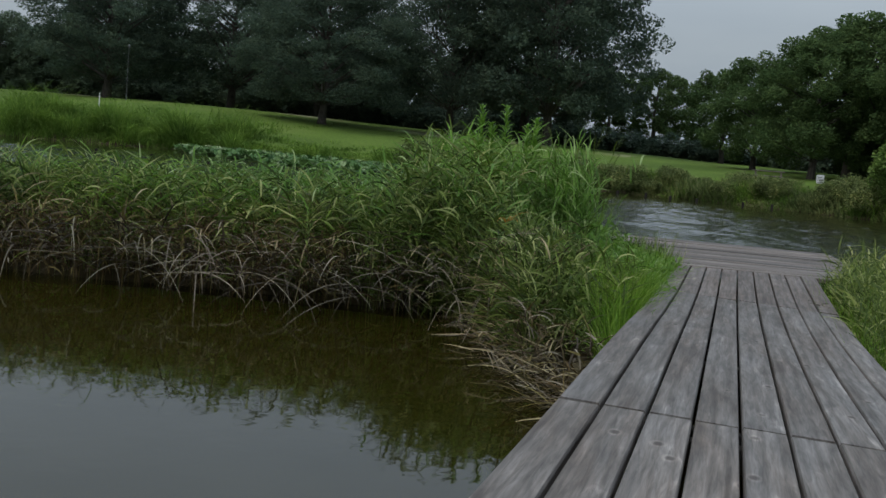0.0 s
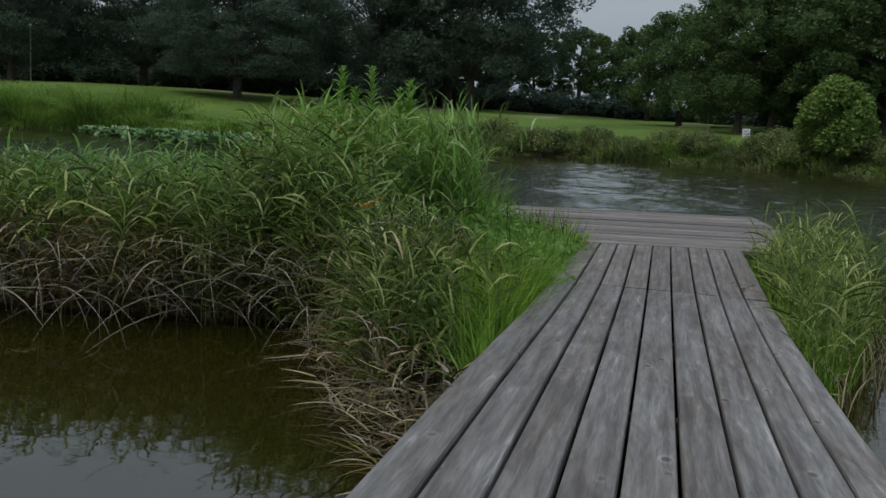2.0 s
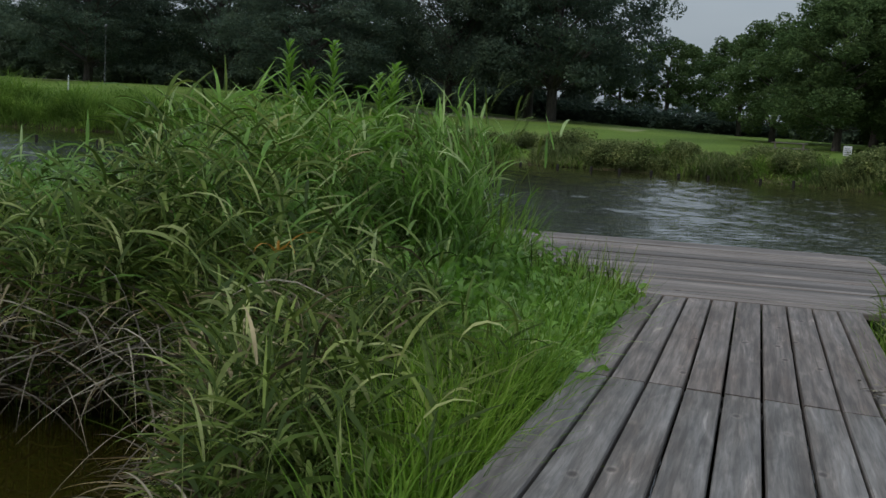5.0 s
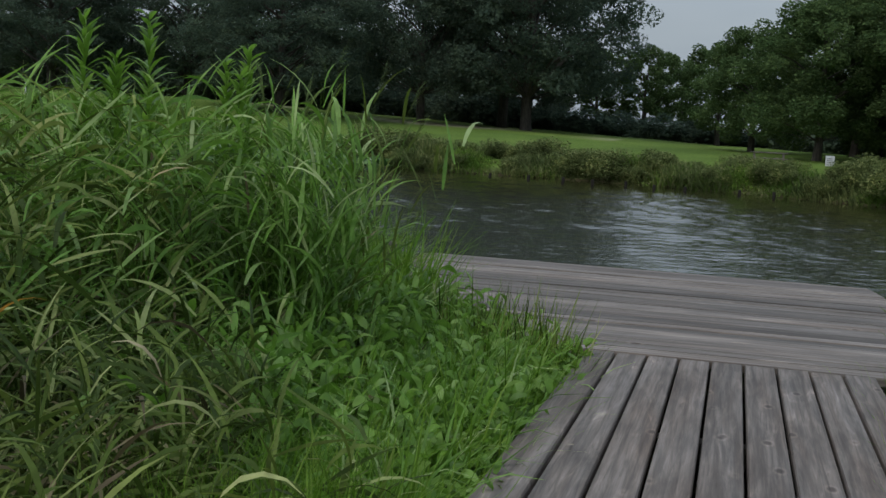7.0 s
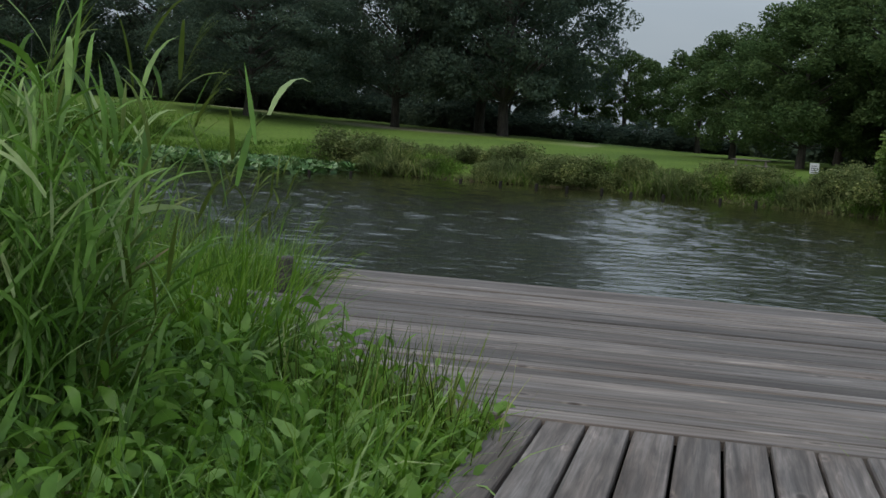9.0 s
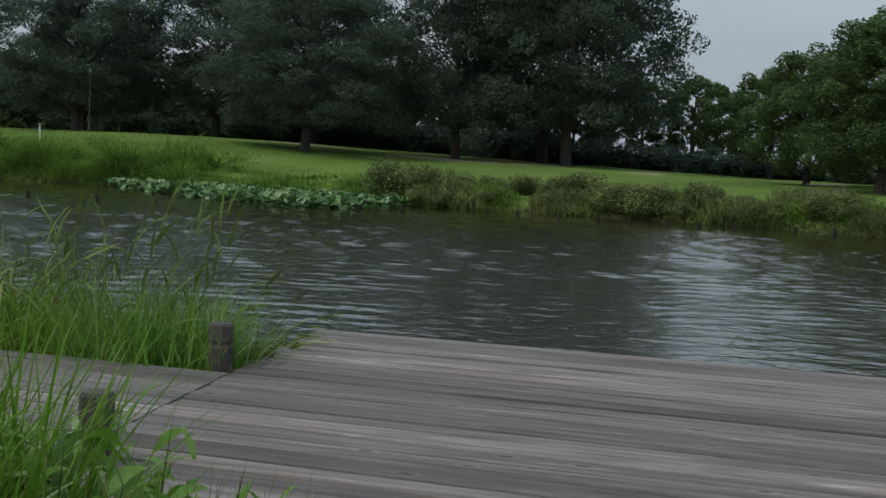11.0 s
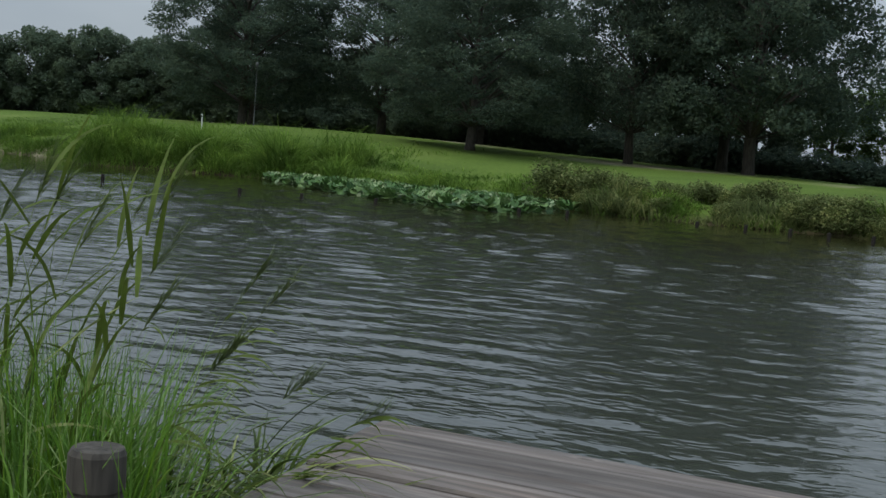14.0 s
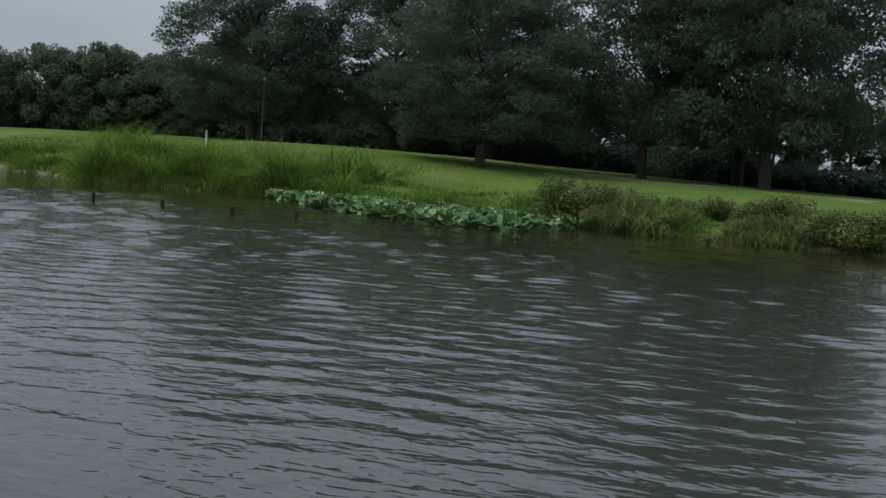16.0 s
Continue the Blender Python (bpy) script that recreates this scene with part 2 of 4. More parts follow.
def ground_material():
    """Mown lawn, with bare sandy path and mud where the ground dips to the water."""
    m, nt, b = material("lawn_ground")
    geo = nt.nodes.new("ShaderNodeNewGeometry")
    n1 = node(nt, "ShaderNodeTexNoise", Scale=0.12, Detail=5.0)
    n2 = node(nt, "ShaderNodeTexNoise", Scale=5.0, Detail=4.0)
    for n in (n1, n2):
        nt.links.new(geo.outputs["Position"], n.inputs["Vector"])
    lawn = ramp(nt, n1.outputs["Fac"], [(0.3, (0.07, 0.11, 0.022)), (0.55, (0.1, 0.15, 0.028)), (0.75, (0.14, 0.18, 0.045))])
    lawn = mixed(nt, lawn, ramp(nt, n2.outputs["Fac"], [(0.3, (0.7, 0.72, 0.7)), (0.7, (1.2, 1.2, 1.15))]), 1.0, "MULTIPLY")
    at = nt.nodes.new("ShaderNodeAttribute")
    at.attribute_name = "bare"
    soil = ramp(nt, n2.outputs["Fac"], [(0.3, (0.28, 0.25, 0.17)), (0.7, (0.42, 0.38, 0.27))])
    col = mixed(nt, lawn, soil, at.outputs["Fac"])
    mud_at = nt.nodes.new("ShaderNodeAttribute")
    mud_at.attribute_name = "mud"
    mud = ramp(nt, n2.outputs["Fac"], [(0.3, (0.035, 0.03, 0.015)), (0.7, (0.07, 0.055, 0.03))])
    col = mixed(nt, col, mud, mud_at.outputs["Fac"])
    nt.links.new(col, b.inputs["Base Color"])
    b.inputs["Roughness"].default_value = 0.95
    b.inputs["Specular IOR Level"].default_value = 0.1
    bumped(nt, b, n2.outputs["Fac"], 0.6, 0.08)
    return m


GROUND = ground_material()


def water_material():
    """Murky pond water: olive body colour, sharp reflection, wind ripples on the open side."""
    m, nt, b = material("pond_water")
    b.inputs["Roughness"].default_value = 0.03
    b.inputs["IOR"].default_value = 1.33
    geo = nt.nodes.new("ShaderNodeNewGeometry")
    at = nt.nodes.new("ShaderNodeAttribute")
    at.attribute_name = "ripple"
    silt_reflection = nt.nodes.new("ShaderNodeAttribute")
    silt_reflection.attribute_name = "silt_reflection"
    # Silty grey in open water; dark end also stands in for reflected far trees.
    nt.links.new(mixed(nt, (0.017, 0.0145, 0.002), (0.044, 0.048, 0.039), silt_reflection.outputs["Fac"]), b.inputs["Base Color"])
    def chop(turn, sx, sy, scale, detail, warp):
        mpn = nt.nodes.new("ShaderNodeMapping")
        mpn.inputs["Rotation"].default_value = (0, 0, radians(turn))
        mpn.inputs["Scale"].default_value = (sx, sy, 1)
        nt.links.new(geo.outputs["Position"], mpn.inputs["Vector"])
        t = node(nt, "ShaderNodeTexNoise", Scale=scale, Detail=detail, Roughness=0.45, Distortion=warp)
        nt.links.new(mpn.outputs["Vector"], t.inputs["Vector"])
        return t.outputs["Fac"]

    def arith(kind, a, b):
        n = nt.nodes.new("ShaderNodeMath")
        n.operation = kind
        for sock, v in zip(n.inputs, (a, b)):
            if isinstance(v, (int, float)):
                sock.default_value = v
            else:
                nt.links.new(v, sock)
        return n.outputs[0]

    fine = chop(-14, 5.0, 9.0, 1.0, 1.0, 0.5)
    waves = arith("MULTIPLY", arith("MULTIPLY", fine, 0.4), at.outputs["Fac"])
    calm = node(nt, "ShaderNodeTexNoise", Scale=3.4, Detail=2.0)
    nt.links.new(geo.outputs["Position"], calm.inputs["Vector"])
    bumped(nt, b, arith("ADD", waves, arith("MULTIPLY", calm.outputs["Fac"], arith("SUBTRACT", 0.07, arith("MULTIPLY", silt_reflection.outputs["Fac"], 0.05)))), 1.0, 0.027)
    return m


WATER = water_material()


# ---- builders ----
def mesh_of(name, verts, faces, mat, smooth=False):
    me = bpy.data.meshes.new(name)
    verts, faces = np.asarray(verts, np.float32), np.asarray(faces, np.int32)
    me.vertices.add(len(verts))
    me.vertices.foreach_set("co", verts.ravel())
    k = faces.shape[1]
    me.loops.add(faces.size)
    me.loops.foreach_set("vertex_index", faces.ravel())
    me.polygons.add(len(faces))
    me.polygons.foreach_set("loop_start", np.arange(0, faces.size, k, dtype=np.int32))
    me.update(calc_edges=True)
    if smooth:
        me.polygons.foreach_set("use_smooth", np.ones(len(faces), bool))
    me.materials.append(mat)
    return me


def part(name, bm, mat, parent=None, label=""):
    me = bpy.data.meshes.new(name)
    bm.to_mesh(me)
    bm.free()
    me.materials.append(mat)
    ob = new(name, me)
    ob.parent = parent
    return tagged(ob, label) if label else ob


def part_mesh(name, me, parent=None, label=""):
    ob = new(name, me)
    ob.parent = parent
    return tagged(ob, label) if label else ob


def box(bm, x0, x1, y0, y1, z0, z1, bevel=0.0):
    got = bmesh.ops.create_cube(bm, size=1.0)["verts"]
    for v in got:
        v.co = Vector((x0 + (v.co.x + 0.5) * (x1 - x0), y0 + (v.co.y + 0.5) * (y1 - y0), z0 + (v.co.z + 0.5) * (z1 - z0)))
    if bevel:
        edges = list({e for v in got for e in v.link_edges})
        bmesh.ops.bevel(bm, geom=edges, offset=bevel, segments=1, affect="EDGES")


rng = np.random.default_rng(7)


def ribbons(base, turn, length, width, lean0, lean1, segs=5, curl=1.6, widest=0.25, twist=0.35):
    """Verts and faces of arching tapered leaves, one island each. All inputs are arrays with one value per leaf."""
    n = len(base)
    az = np.stack([np.cos(turn), np.sin(turn), np.zeros(n)], 1)
    side0 = np.stack([-np.sin(turn), np.cos(turn), np.zeros(n)], 1)
    tw = rng.normal(0, twist, n)
    side = side0 * np.cos(tw)[:, None] + np.array([0, 0, 1.0]) * np.sin(tw)[:, None]
    pos = np.array(base, float)
    out = []
    for s in range(segs + 1):
        u = s / segs
        prof = (0.45 + 0.55 * u / widest) if u < widest else max(0.03, (1 - (u - widest) / (1 - widest)) ** 0.8)
        half = side * (width * prof * 0.5)[:, None]
        out.append(np.stack([pos - half, pos + half], 1))
        th = lean0 + (lean1 - lean0) * ((s + 0.5) / segs) ** curl
        pos = pos + (np.sin(th)[:, None] * az + np.cos(th)[:, None] * np.array([0, 0, 1.0])) * (length / segs)[:, None]
    verts = np.stack(out, 1).reshape(-1, 3)
    per = 2 * (segs + 1)
    q = np.array([[2 * s, 2 * s + 1, 2 * s + 3, 2 * s + 2] for s in range(segs)])
    faces = (np.arange(n)[:, None, None] * per + q[None]).reshape(-1, 4)
    return verts, faces


def joined(pieces):
    vs, fs, k = [], [], 0
    for v, f in pieces:
        vs.append(v)
        fs.append(f + k)
        k += len(v)
    return np.concatenate(vs), np.concatenate(fs)


def inter(x, xs, ys):
    return np.interp(x, xs, ys)


def leaf_cloud(centres, radii, count, size, flat=0.75):
    """Small four-cornered leaf sprays scattered through lumpy clumps; uneven outline with gaps."""
    centres, radii = np.asarray(centres, float), np.asarray(radii, float)
    w = radii ** 2
    pick = rng.choice(len(centres), count, p=w / w.sum())
    dirs = rng.normal(size=(count, 3))
    dirs /= np.linalg.norm(dirs, axis=1)[:, None]
    rad = radii[pick] * rng.uniform(0.35, 1.08, count) ** 0.6
    pos = centres[pick] + dirs * rad[:, None] * np.array([1, 1, flat])
    lay = np.array([1, 1, 0.45])
    a = rng.normal(size=(count, 3)) * lay
    a /= np.linalg.norm(a, axis=1)[:, None]
    b = np.cross(a, rng.normal(size=(count, 3)) * np.array([0.45, 0.45, 1]))
    b /= np.linalg.norm(b, axis=1)[:, None]
    s = (size * rng.uniform(0.5, 1.4, count))[:, None]
    verts = np.stack([pos - a * s, pos + b * s * 0.55, pos + a * s, pos - b * s * 0.55], 1).reshape(-1, 3)
    return verts, np.arange(4 * count).reshape(-1, 4)


def limb_mesh(paths, seg=7):
    vs, fs = [], []
    for pts in paths:
        k0 = len(vs)
        for q, r in pts:
            for a in range(seg):
                ang = a * 2 * math.pi / seg
                vs.append((q[0] + r * math.cos(ang), q[1] + r * math.sin(ang), q[2]))
        for i in range(len(pts) - 1):
            for a in range(seg):
                b = (a + 1) % seg
                fs.append((k0 + i * seg + a, k0 + i * seg + b, k0 + (i + 1) * seg + b, k0 + (i + 1) * seg + a))
    return vs, fs


# ---- ground, banks and water ----
WATER_Z = -0.5
FAR_X = [-400, -110, -62, -50, -41, -30, -20, -15, -6, -3, 2, 6, 11, 20, 40, 70, 400]
FAR_Y = [110, 76, 66, 56, 59, 59, 54, 49, 49, 48, 45.5, 42, 37.5, 30, 18, -5, -40]
TOP_X = [-120, -60, -35, -18, 0, 15, 60]
TOP_Z = [3.9, 3.7, 3.0, 2.6, 1.9, 1.6, 1.6]
FRONT_X = [-60, -20, -12, -7.4, -5.3, -3.5, -2.6, -2.0, -1.6, -1.1, -0.7, 0.0]
FRONT_Y = [-6.8, -5.8, -5.3, -5.3, -5.1, -5.1, -4.8, -5.0, -6.0, -7.1, -8.0, -9.2]
BACK_X = [-60, -20, -8, -5, -2, 0.0]
BACK_Y = [-4, -3.4, -2.4, -0.8, 0.6, -0.1]


def bank_inside(x, y):
    """How far inside the reed bank a place lies, in metres; negative outside."""
    d = np.minimum(y - inter(x, FRONT_X, FRONT_Y), inter(x, BACK_X, BACK_Y) - y)
    return np.minimum(d, 0.35 - x)


def clump_inside(x, y):
    """The same for the small bank on the other side of the walkway."""
    return np.minimum(np.minimum(x - 1.9, np.minimum(3.15 + 0.26 * (y + 3.6), 3.3) - x), np.minimum(y + 7.0, 0.4 - y))


def land_height(x, y):
    d = y - inter(x, FAR_X, FAR_Y)
    top = inter(x, TOP_X, TOP_Z)
    run = inter(x, [-45, -33, -20], [10.0, 16.0, 26.0])
    rise = WATER_Z + 0.55 * np.clip(d / 1.2, -1.5, 1) + (top - 0.05) * (1 - np.exp(-np.clip(d, 0, None) / run))
    z = np.where(d > -1.8, rise, -1.35)
    near = np.maximum(bank_inside(x, y), clump_inside(x, y))
    z = np.maximum(z, -1.35 + np.clip((near + 0.1) / 0.6, 0, 1) * 1.02)
    south = np.clip((-30 - y) / 3, 0, 1) * 1.8
    z = np.maximum(z, -1.35 + south)
    west = np.clip((-130 - x) / 4, 0, 1) * (y < 110) * 1.8
    return np.maximum(z, -1.35 + west)


def ground_sheet():
    def steps(near, fine, far, n):
        a = np.arange(0, near, fine)
        b = near * (far / near) ** np.linspace(0, 1, n)
        return np.concatenate([a, b])
    px = steps(24, 0.5, 2500, 90)
    xs = np.concatenate([-px[:0:-1], px]) - 4
    py = steps(70, 0.7, 2500, 60)
    ny = steps(34, 0.6, 2500, 30)
    ys = np.concatenate([-ny[:0:-1], py])
    gx, gy = np.meshgrid(xs, ys)
    gz = land_height(gx, gy)
    ok = gz > -0.6
    bumps = np.array([noise.noise(Vector((x * 0.13, y * 0.13, 0))) for x, y in zip(gx.ravel(), gy.ravel())]).reshape(gx.shape)
    gz = gz + np.where(ok, 0.12 * bumps, 0)
    ny_, nx_ = gx.shape
    idx = np.arange(nx_ * ny_).reshape(ny_, nx_)
    faces = np.stack([idx[:-1, :-1], idx[:-1, 1:], idx[1:, 1:], idx[1:, :-1]], -1).reshape(-1, 4)
    me = mesh_of("ground", np.stack([gx, gy, gz], -1).reshape(-1, 3), faces, GROUND, True)
    path = 92 + 0.28 * np.clip(-35 - gx, -200, 200) * 0.9 + 0.0 * gy
    bare = np.clip(1.4 - np.abs(gy - path) / 1.6, 0, 1) * (gx > -75) * (gx < -8)
    bare = np.maximum(bare, np.clip(1.5 - np.hypot((gx + 66) / 6.5, (gy - 64) / 4.0), 0, 1))
    at = me.attributes.new("bare", "FLOAT", "POINT")
    at.data.foreach_set("value", bare.ravel().astype(np.float32))
    mud = np.clip((-0.12 - gz) / 0.2, 0, 1)
    mud = np.maximum(mud, (bank_inside(gx, gy) > -0.5) * 1.0)
    at = me.attributes.new("mud", "FLOAT", "POINT")
    at.data.foreach_set("value", mud.ravel().astype(np.float32))
    return tagged(new("ground", me), "green park lawn rising gently from the pond", "ground", kind="structure")


ground_sheet()


WAVE = 0.0185  # steepness of each single wave


def water_sheet():
    xs = np.concatenate([np.arange(-160, -40, 4.0), np.arange(-40, -14, 0.2), np.arange(-14, 8, 0.1), np.arange(8, 16, 0.16), np.arange(16, 30, 1.0), np.arange(30, 201, 5.0)])
    ys = np.concatenate([np.arange(-40, -14, 2.0), np.arange(-14, 3, 0.8), np.arange(3, 12, 0.07), np.arange(12, 20, 0.09), np.arange(20, 32, 0.13), np.arange(32, 50, 0.2), np.arange(50, 60, 0.4), np.arange(60, 125, 4.0)])
    gx, gy = np.meshgrid(xs, ys)
    ny_, nx_ = gx.shape
    idx = np.arange(nx_ * ny_).reshape(ny_, nx_)
    faces = np.stack([idx[:-1, :-1], idx[:-1, 1:], idx[1:, 1:], idx[1:, :-1]], -1).reshape(-1, 4)
    r = np.clip((gy + 4) / 6, 0, 1)
    r = np.maximum(r, np.clip((gx - 2) / 2, 0, 1) * 0.7)
    off = inter(gx, FAR_X, FAR_Y) - gy
    r = r * (0.55 + 0.45 * np.clip((off - 1) / 8, 0, 1))
    fetch = np.clip((gy - 5) / 20, 0, 1)
    wr = np.random.default_rng(21)
    lift = np.zeros(gx.shape)
    for k in range(64):
        long = k % 2
        length = wr.uniform(0.4, 0.85) if long else wr.uniform(0.2, 0.38)
        ang = radians(97) + wr.normal(0, 0.55 if long else 0.8)
        steep = WAVE * (0.32 + 1.05 * fetch if long else 1.0 - 0.8 * fetch)
        group = 0.6 + 0.6 * np.sin(gx * wr.uniform(-0.9, 0.9) + gy * wr.uniform(-0.7, 0.7) + wr.uniform(0, 6.28))
        turn = 2 * math.pi / length
        lift += steep / turn * group * np.sin(turn * (gx * math.cos(ang) + gy * math.sin(ang)) + wr.uniform(0, 6.28))
    flat = (gy > 3.2) & (gx > -40) & (gx < 16) & (gy < 60)
    lift *= flat * np.clip((gy - 3.2) / 1.0, 0, 1)
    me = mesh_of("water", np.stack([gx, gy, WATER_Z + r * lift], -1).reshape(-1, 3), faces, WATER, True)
    # The fade near the far shore paints the trees' dark reflection into the colour.
    at = me.attributes.new("silt_reflection", "FLOAT", "POINT")
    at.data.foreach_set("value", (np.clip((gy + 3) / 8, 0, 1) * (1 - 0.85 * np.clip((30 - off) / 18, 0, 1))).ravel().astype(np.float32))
    at = me.attributes.new("ripple", "FLOAT", "POINT")
    at.data.foreach_set("value", r.ravel().astype(np.float32))
    return tagged(new("water", me), "murky olive pond water with wind ripples", "water", kind="structure")


water_sheet()


# ---- timber walkway and platform ----
PITCH = 0.225
DECK_Y = [-40, -14.4, -12.1, -9.5, -8.0, -6.5, -4.16, 0.0, 20]
DECK_Z = [0.36, 0.36, 0.285, 0.18, 0.125, 0.07, 0.012, 0.0, 0.0]
DECK_TILT = [-0.03, -0.03, -0.035, -0.07, -0.07, -0.06, -0.04, 0.0, 0.0]  # rise per metre across the walkway


def deck_height(y, x=1.0):
    """The old walkway sags towards the platform and is twisted a little."""
    return float(np.interp(y, DECK_Y, DECK_Z) + (x - 1.0) * np.interp(y, DECK_Y, DECK_TILT))


boardwalk = tagged(new("boardwalk"), "weathered grey timber boardwalk of long planks", "boardwalk", kind="structure")
platform = tagged(new("viewing_platform"), "weathered timber platform with boards laid crosswise", "platform", kind="structure")
side_walk = tagged(new("side_walkway"), "weathered timber walkway leading off from the platform", "boardwalk", kind="structure")


def long_plank(x0, x1, y0, y1, parent, mat):
    """A plank along y that follows the walkway's gentle sag, with eased edges."""
    cuts = sorted({y0, y1} | {y for y in DECK_Y if y0 < y < y1} | set(np.linspace(y0, y1, 7).tolist()))
    prof = [(x0, -0.012), (x0 + 0.006, 0.0), (x1 - 0.006, 0.0), (x1, -0.012), (x1, -0.06), (x0, -0.06)]
    warp = random.uniform(-0.004, 0.004)
    vs = [(px, y, deck_height(y, px) + pz + warp) for y in cuts for px, pz in prof]
    k = len(prof)
    fs = [(i * k + j, i * k + (j + 1) % k, (i + 1) * k + (j + 1) % k, (i + 1) * k + j) for i in range(len(cuts) - 1) for j in range(k)]
    me = bpy.data.meshes.new("plank")
    me.from_pydata(vs, [], fs + [tuple(range(k))[::-1], tuple((len(cuts) - 1) * k + j for j in range(k))])
    me.materials.append(mat)
    me.update()
    return part_mesh("plank", me, parent)


def cross_board(name, xl0, xl1, xr0, xr1, y0, y1, parent, mat=None, z=0.0):
    """A board along x whose ends may be cut at a slant."""
    e = 0.006
    prof = [(y0, -0.012), (y0 + e, 0.0), (y1 - e, 0.0), (y1, -0.012), (y1, -0.06), (y0, -0.06)]
    warp, cup = random.uniform(-0.005, 0.005), random.uniform(-0.009, 0.009)
    vs = []
    for i in range(9):
        u = i / 8
        for y, pz in prof:
            v = (y - y0) / (y1 - y0)
            a, b = xl0 + (xl1 - xl0) * v, xr0 + (xr1 - xr0) * v
            vs.append((a + (b - a) * u, y, z + pz + warp + cup * (v - 0.5) + 0.003 * math.sin(3 * u + 90 * cup)))
    k = len(prof)
    fs = [(i * k + j, (i + 1) * k + j, (i + 1) * k + (j + 1) % k, i * k + (j + 1) % k) for i in range(8) for j in range(k)]
    me = bpy.data.meshes.new(name)
    me.from_pydata(vs, [], fs + [tuple(range(k)), tuple(8 * k + j for j in range(k))[::-1]])
    me.materials.append(mat or CROSS)
    me.update()
    return part_mesh(name, me, parent)


JOINTS = [-0.01, -4.16, -12.1, -20.1, -28.1]
for j in range(4):
    for i in range(9):
        g = 0.008 + random.uniform(-0.001, 0.002)
        long_plank(i * PITCH + g, (i + 1) * PITCH - g, JOINTS[j + 1] + 0.02, JOINTS[j] - (0.02 if j else 0.006), boardwalk, PLANK if j else NEWER)


def left_edge(y):
    return -1.98 - 0.14 * y


def right_edge(y):
    return 3.2 - 0.115 * y


N_CROSS = 26
STEP = 5.8 / N_CROSS
for i in range(N_CROSS):
    g = 0.011 if i < 7 else random.choice((0.005, 0.007, 0.01))
    y0, y1 = i * STEP + g, (i + 1) * STEP - g
    cross_board("board", left_edge(y0), left_edge(y1), right_edge(y0), right_edge(y1), y0, y1, platform)
for i in range(10):
    y0 = 1.3 + i * STEP + 0.004
    y1 = y0 + STEP - 0.008
    cross_board("board", -14.0, -14.0, left_edge(y0) - 0.012, left_edge(y1) - 0.012, y0, y1, side_walk, PALE)


def joist(name, x0, x1, y0, y1, z0, z1, parent):
    bm = bmesh.new()
    box(bm, x0, x1, y0, y1, z0, z1, 0.008)
    return part(name, bm, POST, parent)


for y in (-2.1, -4.0, -4.32, -6.84, -9.4, -11.94, -12.26, -14.4, -17, -20):
    z = deck_height(y) - 0.065
    beam = joist("joist", 0.06, 1.96, y - 0.05, y + 0.05, z - 0.12, z, boardwalk)
    beam.data.transform(Matrix.Translation((1.0, y, z)) @ Matrix.Rotation(-math.atan(np.interp(y, DECK_Y, DECK_TILT)), 4, "Y") @ Matrix.Translation((-1.0, -y, -z)))
    for x in (0.2, 1.82):
        bm = bmesh.new()
        bmesh.ops.create_cone(bm, cap_ends=True, segments=12, radius1=0.07, radius2=0.07, depth=1.4 + z)
        bmesh.ops.translate(bm, verts=bm.verts, vec=(x, y, (z - 0.12 - 1.4) / 2))
        part("pile", bm, POST, boardwalk)
for x in (-1.7, 0.1, 1.6, 2.4):
    joist("joist", x - 0.05, x + 0.05, 0.1, 5.7, -0.19, -0.065, platform)
    for y in (0.4, 2.9, 5.4):
        bm = bmesh.new()
        bmesh.ops.create_cone(bm, cap_ends=True, segments=12, radius1=0.07, radius2=0.07, depth=1.3)
        bmesh.ops.translate(bm, verts=bm.verts, vec=(x, y, -0.84))
        part("pile", bm, POST, platform)
for x in (-12.5, -9.5, -6.5, -3.5):
    joist("joist", x - 0.05, x + 0.05, 1.35, 3.5, -0.19, -0.065, side_walk)
    for y in (1.6, 3.2):
        bm = bmesh.new()
        bmesh.ops.create_cone(bm, cap_ends=True, segments=12, radius1=0.07, radius2=0.07, depth=1.3)
        bmesh.ops.translate(bm, verts=bm.verts, vec=(x, y, -0.84))
        part("pile", bm, POST, side_walk)


def bollard(x, y, top, radius):
    """A round timber mooring post with a worn, slightly domed top and a groove below it."""
    root = tagged(new("timber_post"), "dark weathered round timber post beside the walkway", "post", "timber posts")
    root.location = (x, y, -1.4)
    h = top + 1.4
    bm = bmesh.new()
    rings = [(0, radius), (h - 0.16, radius), (h - 0.15, radius * 0.93), (h - 0.13, radius * 0.93), (h - 0.12, radius), (h - 0.02, radius * 0.98), (h - 0.004, radius * 0.88), (h, radius * 0.4)]
    seg = 18
    rows_ = []
    for z, r in rings:
        rows_.append([bm.verts.new((r * math.cos(a * 2 * math.pi / seg) * (1 + 0.03 * math.sin(a * 2.3)), r * math.sin(a * 2 * math.pi / seg), z)) for a in range(seg)])
    for a, b in zip(rows_, rows_[1:]):
        for i in range(seg):
            bm.faces.new((a[i], a[(i + 1) % seg], b[(i + 1) % seg], b[i]))
    bm.faces.new(rows_[-1])
    part("shaft", bm, POST, root)
    return root


bollard(-2.62, 3.66, 0.305, 0.085)
bollard(-1.97, 1.22, 0.33, 0.08)


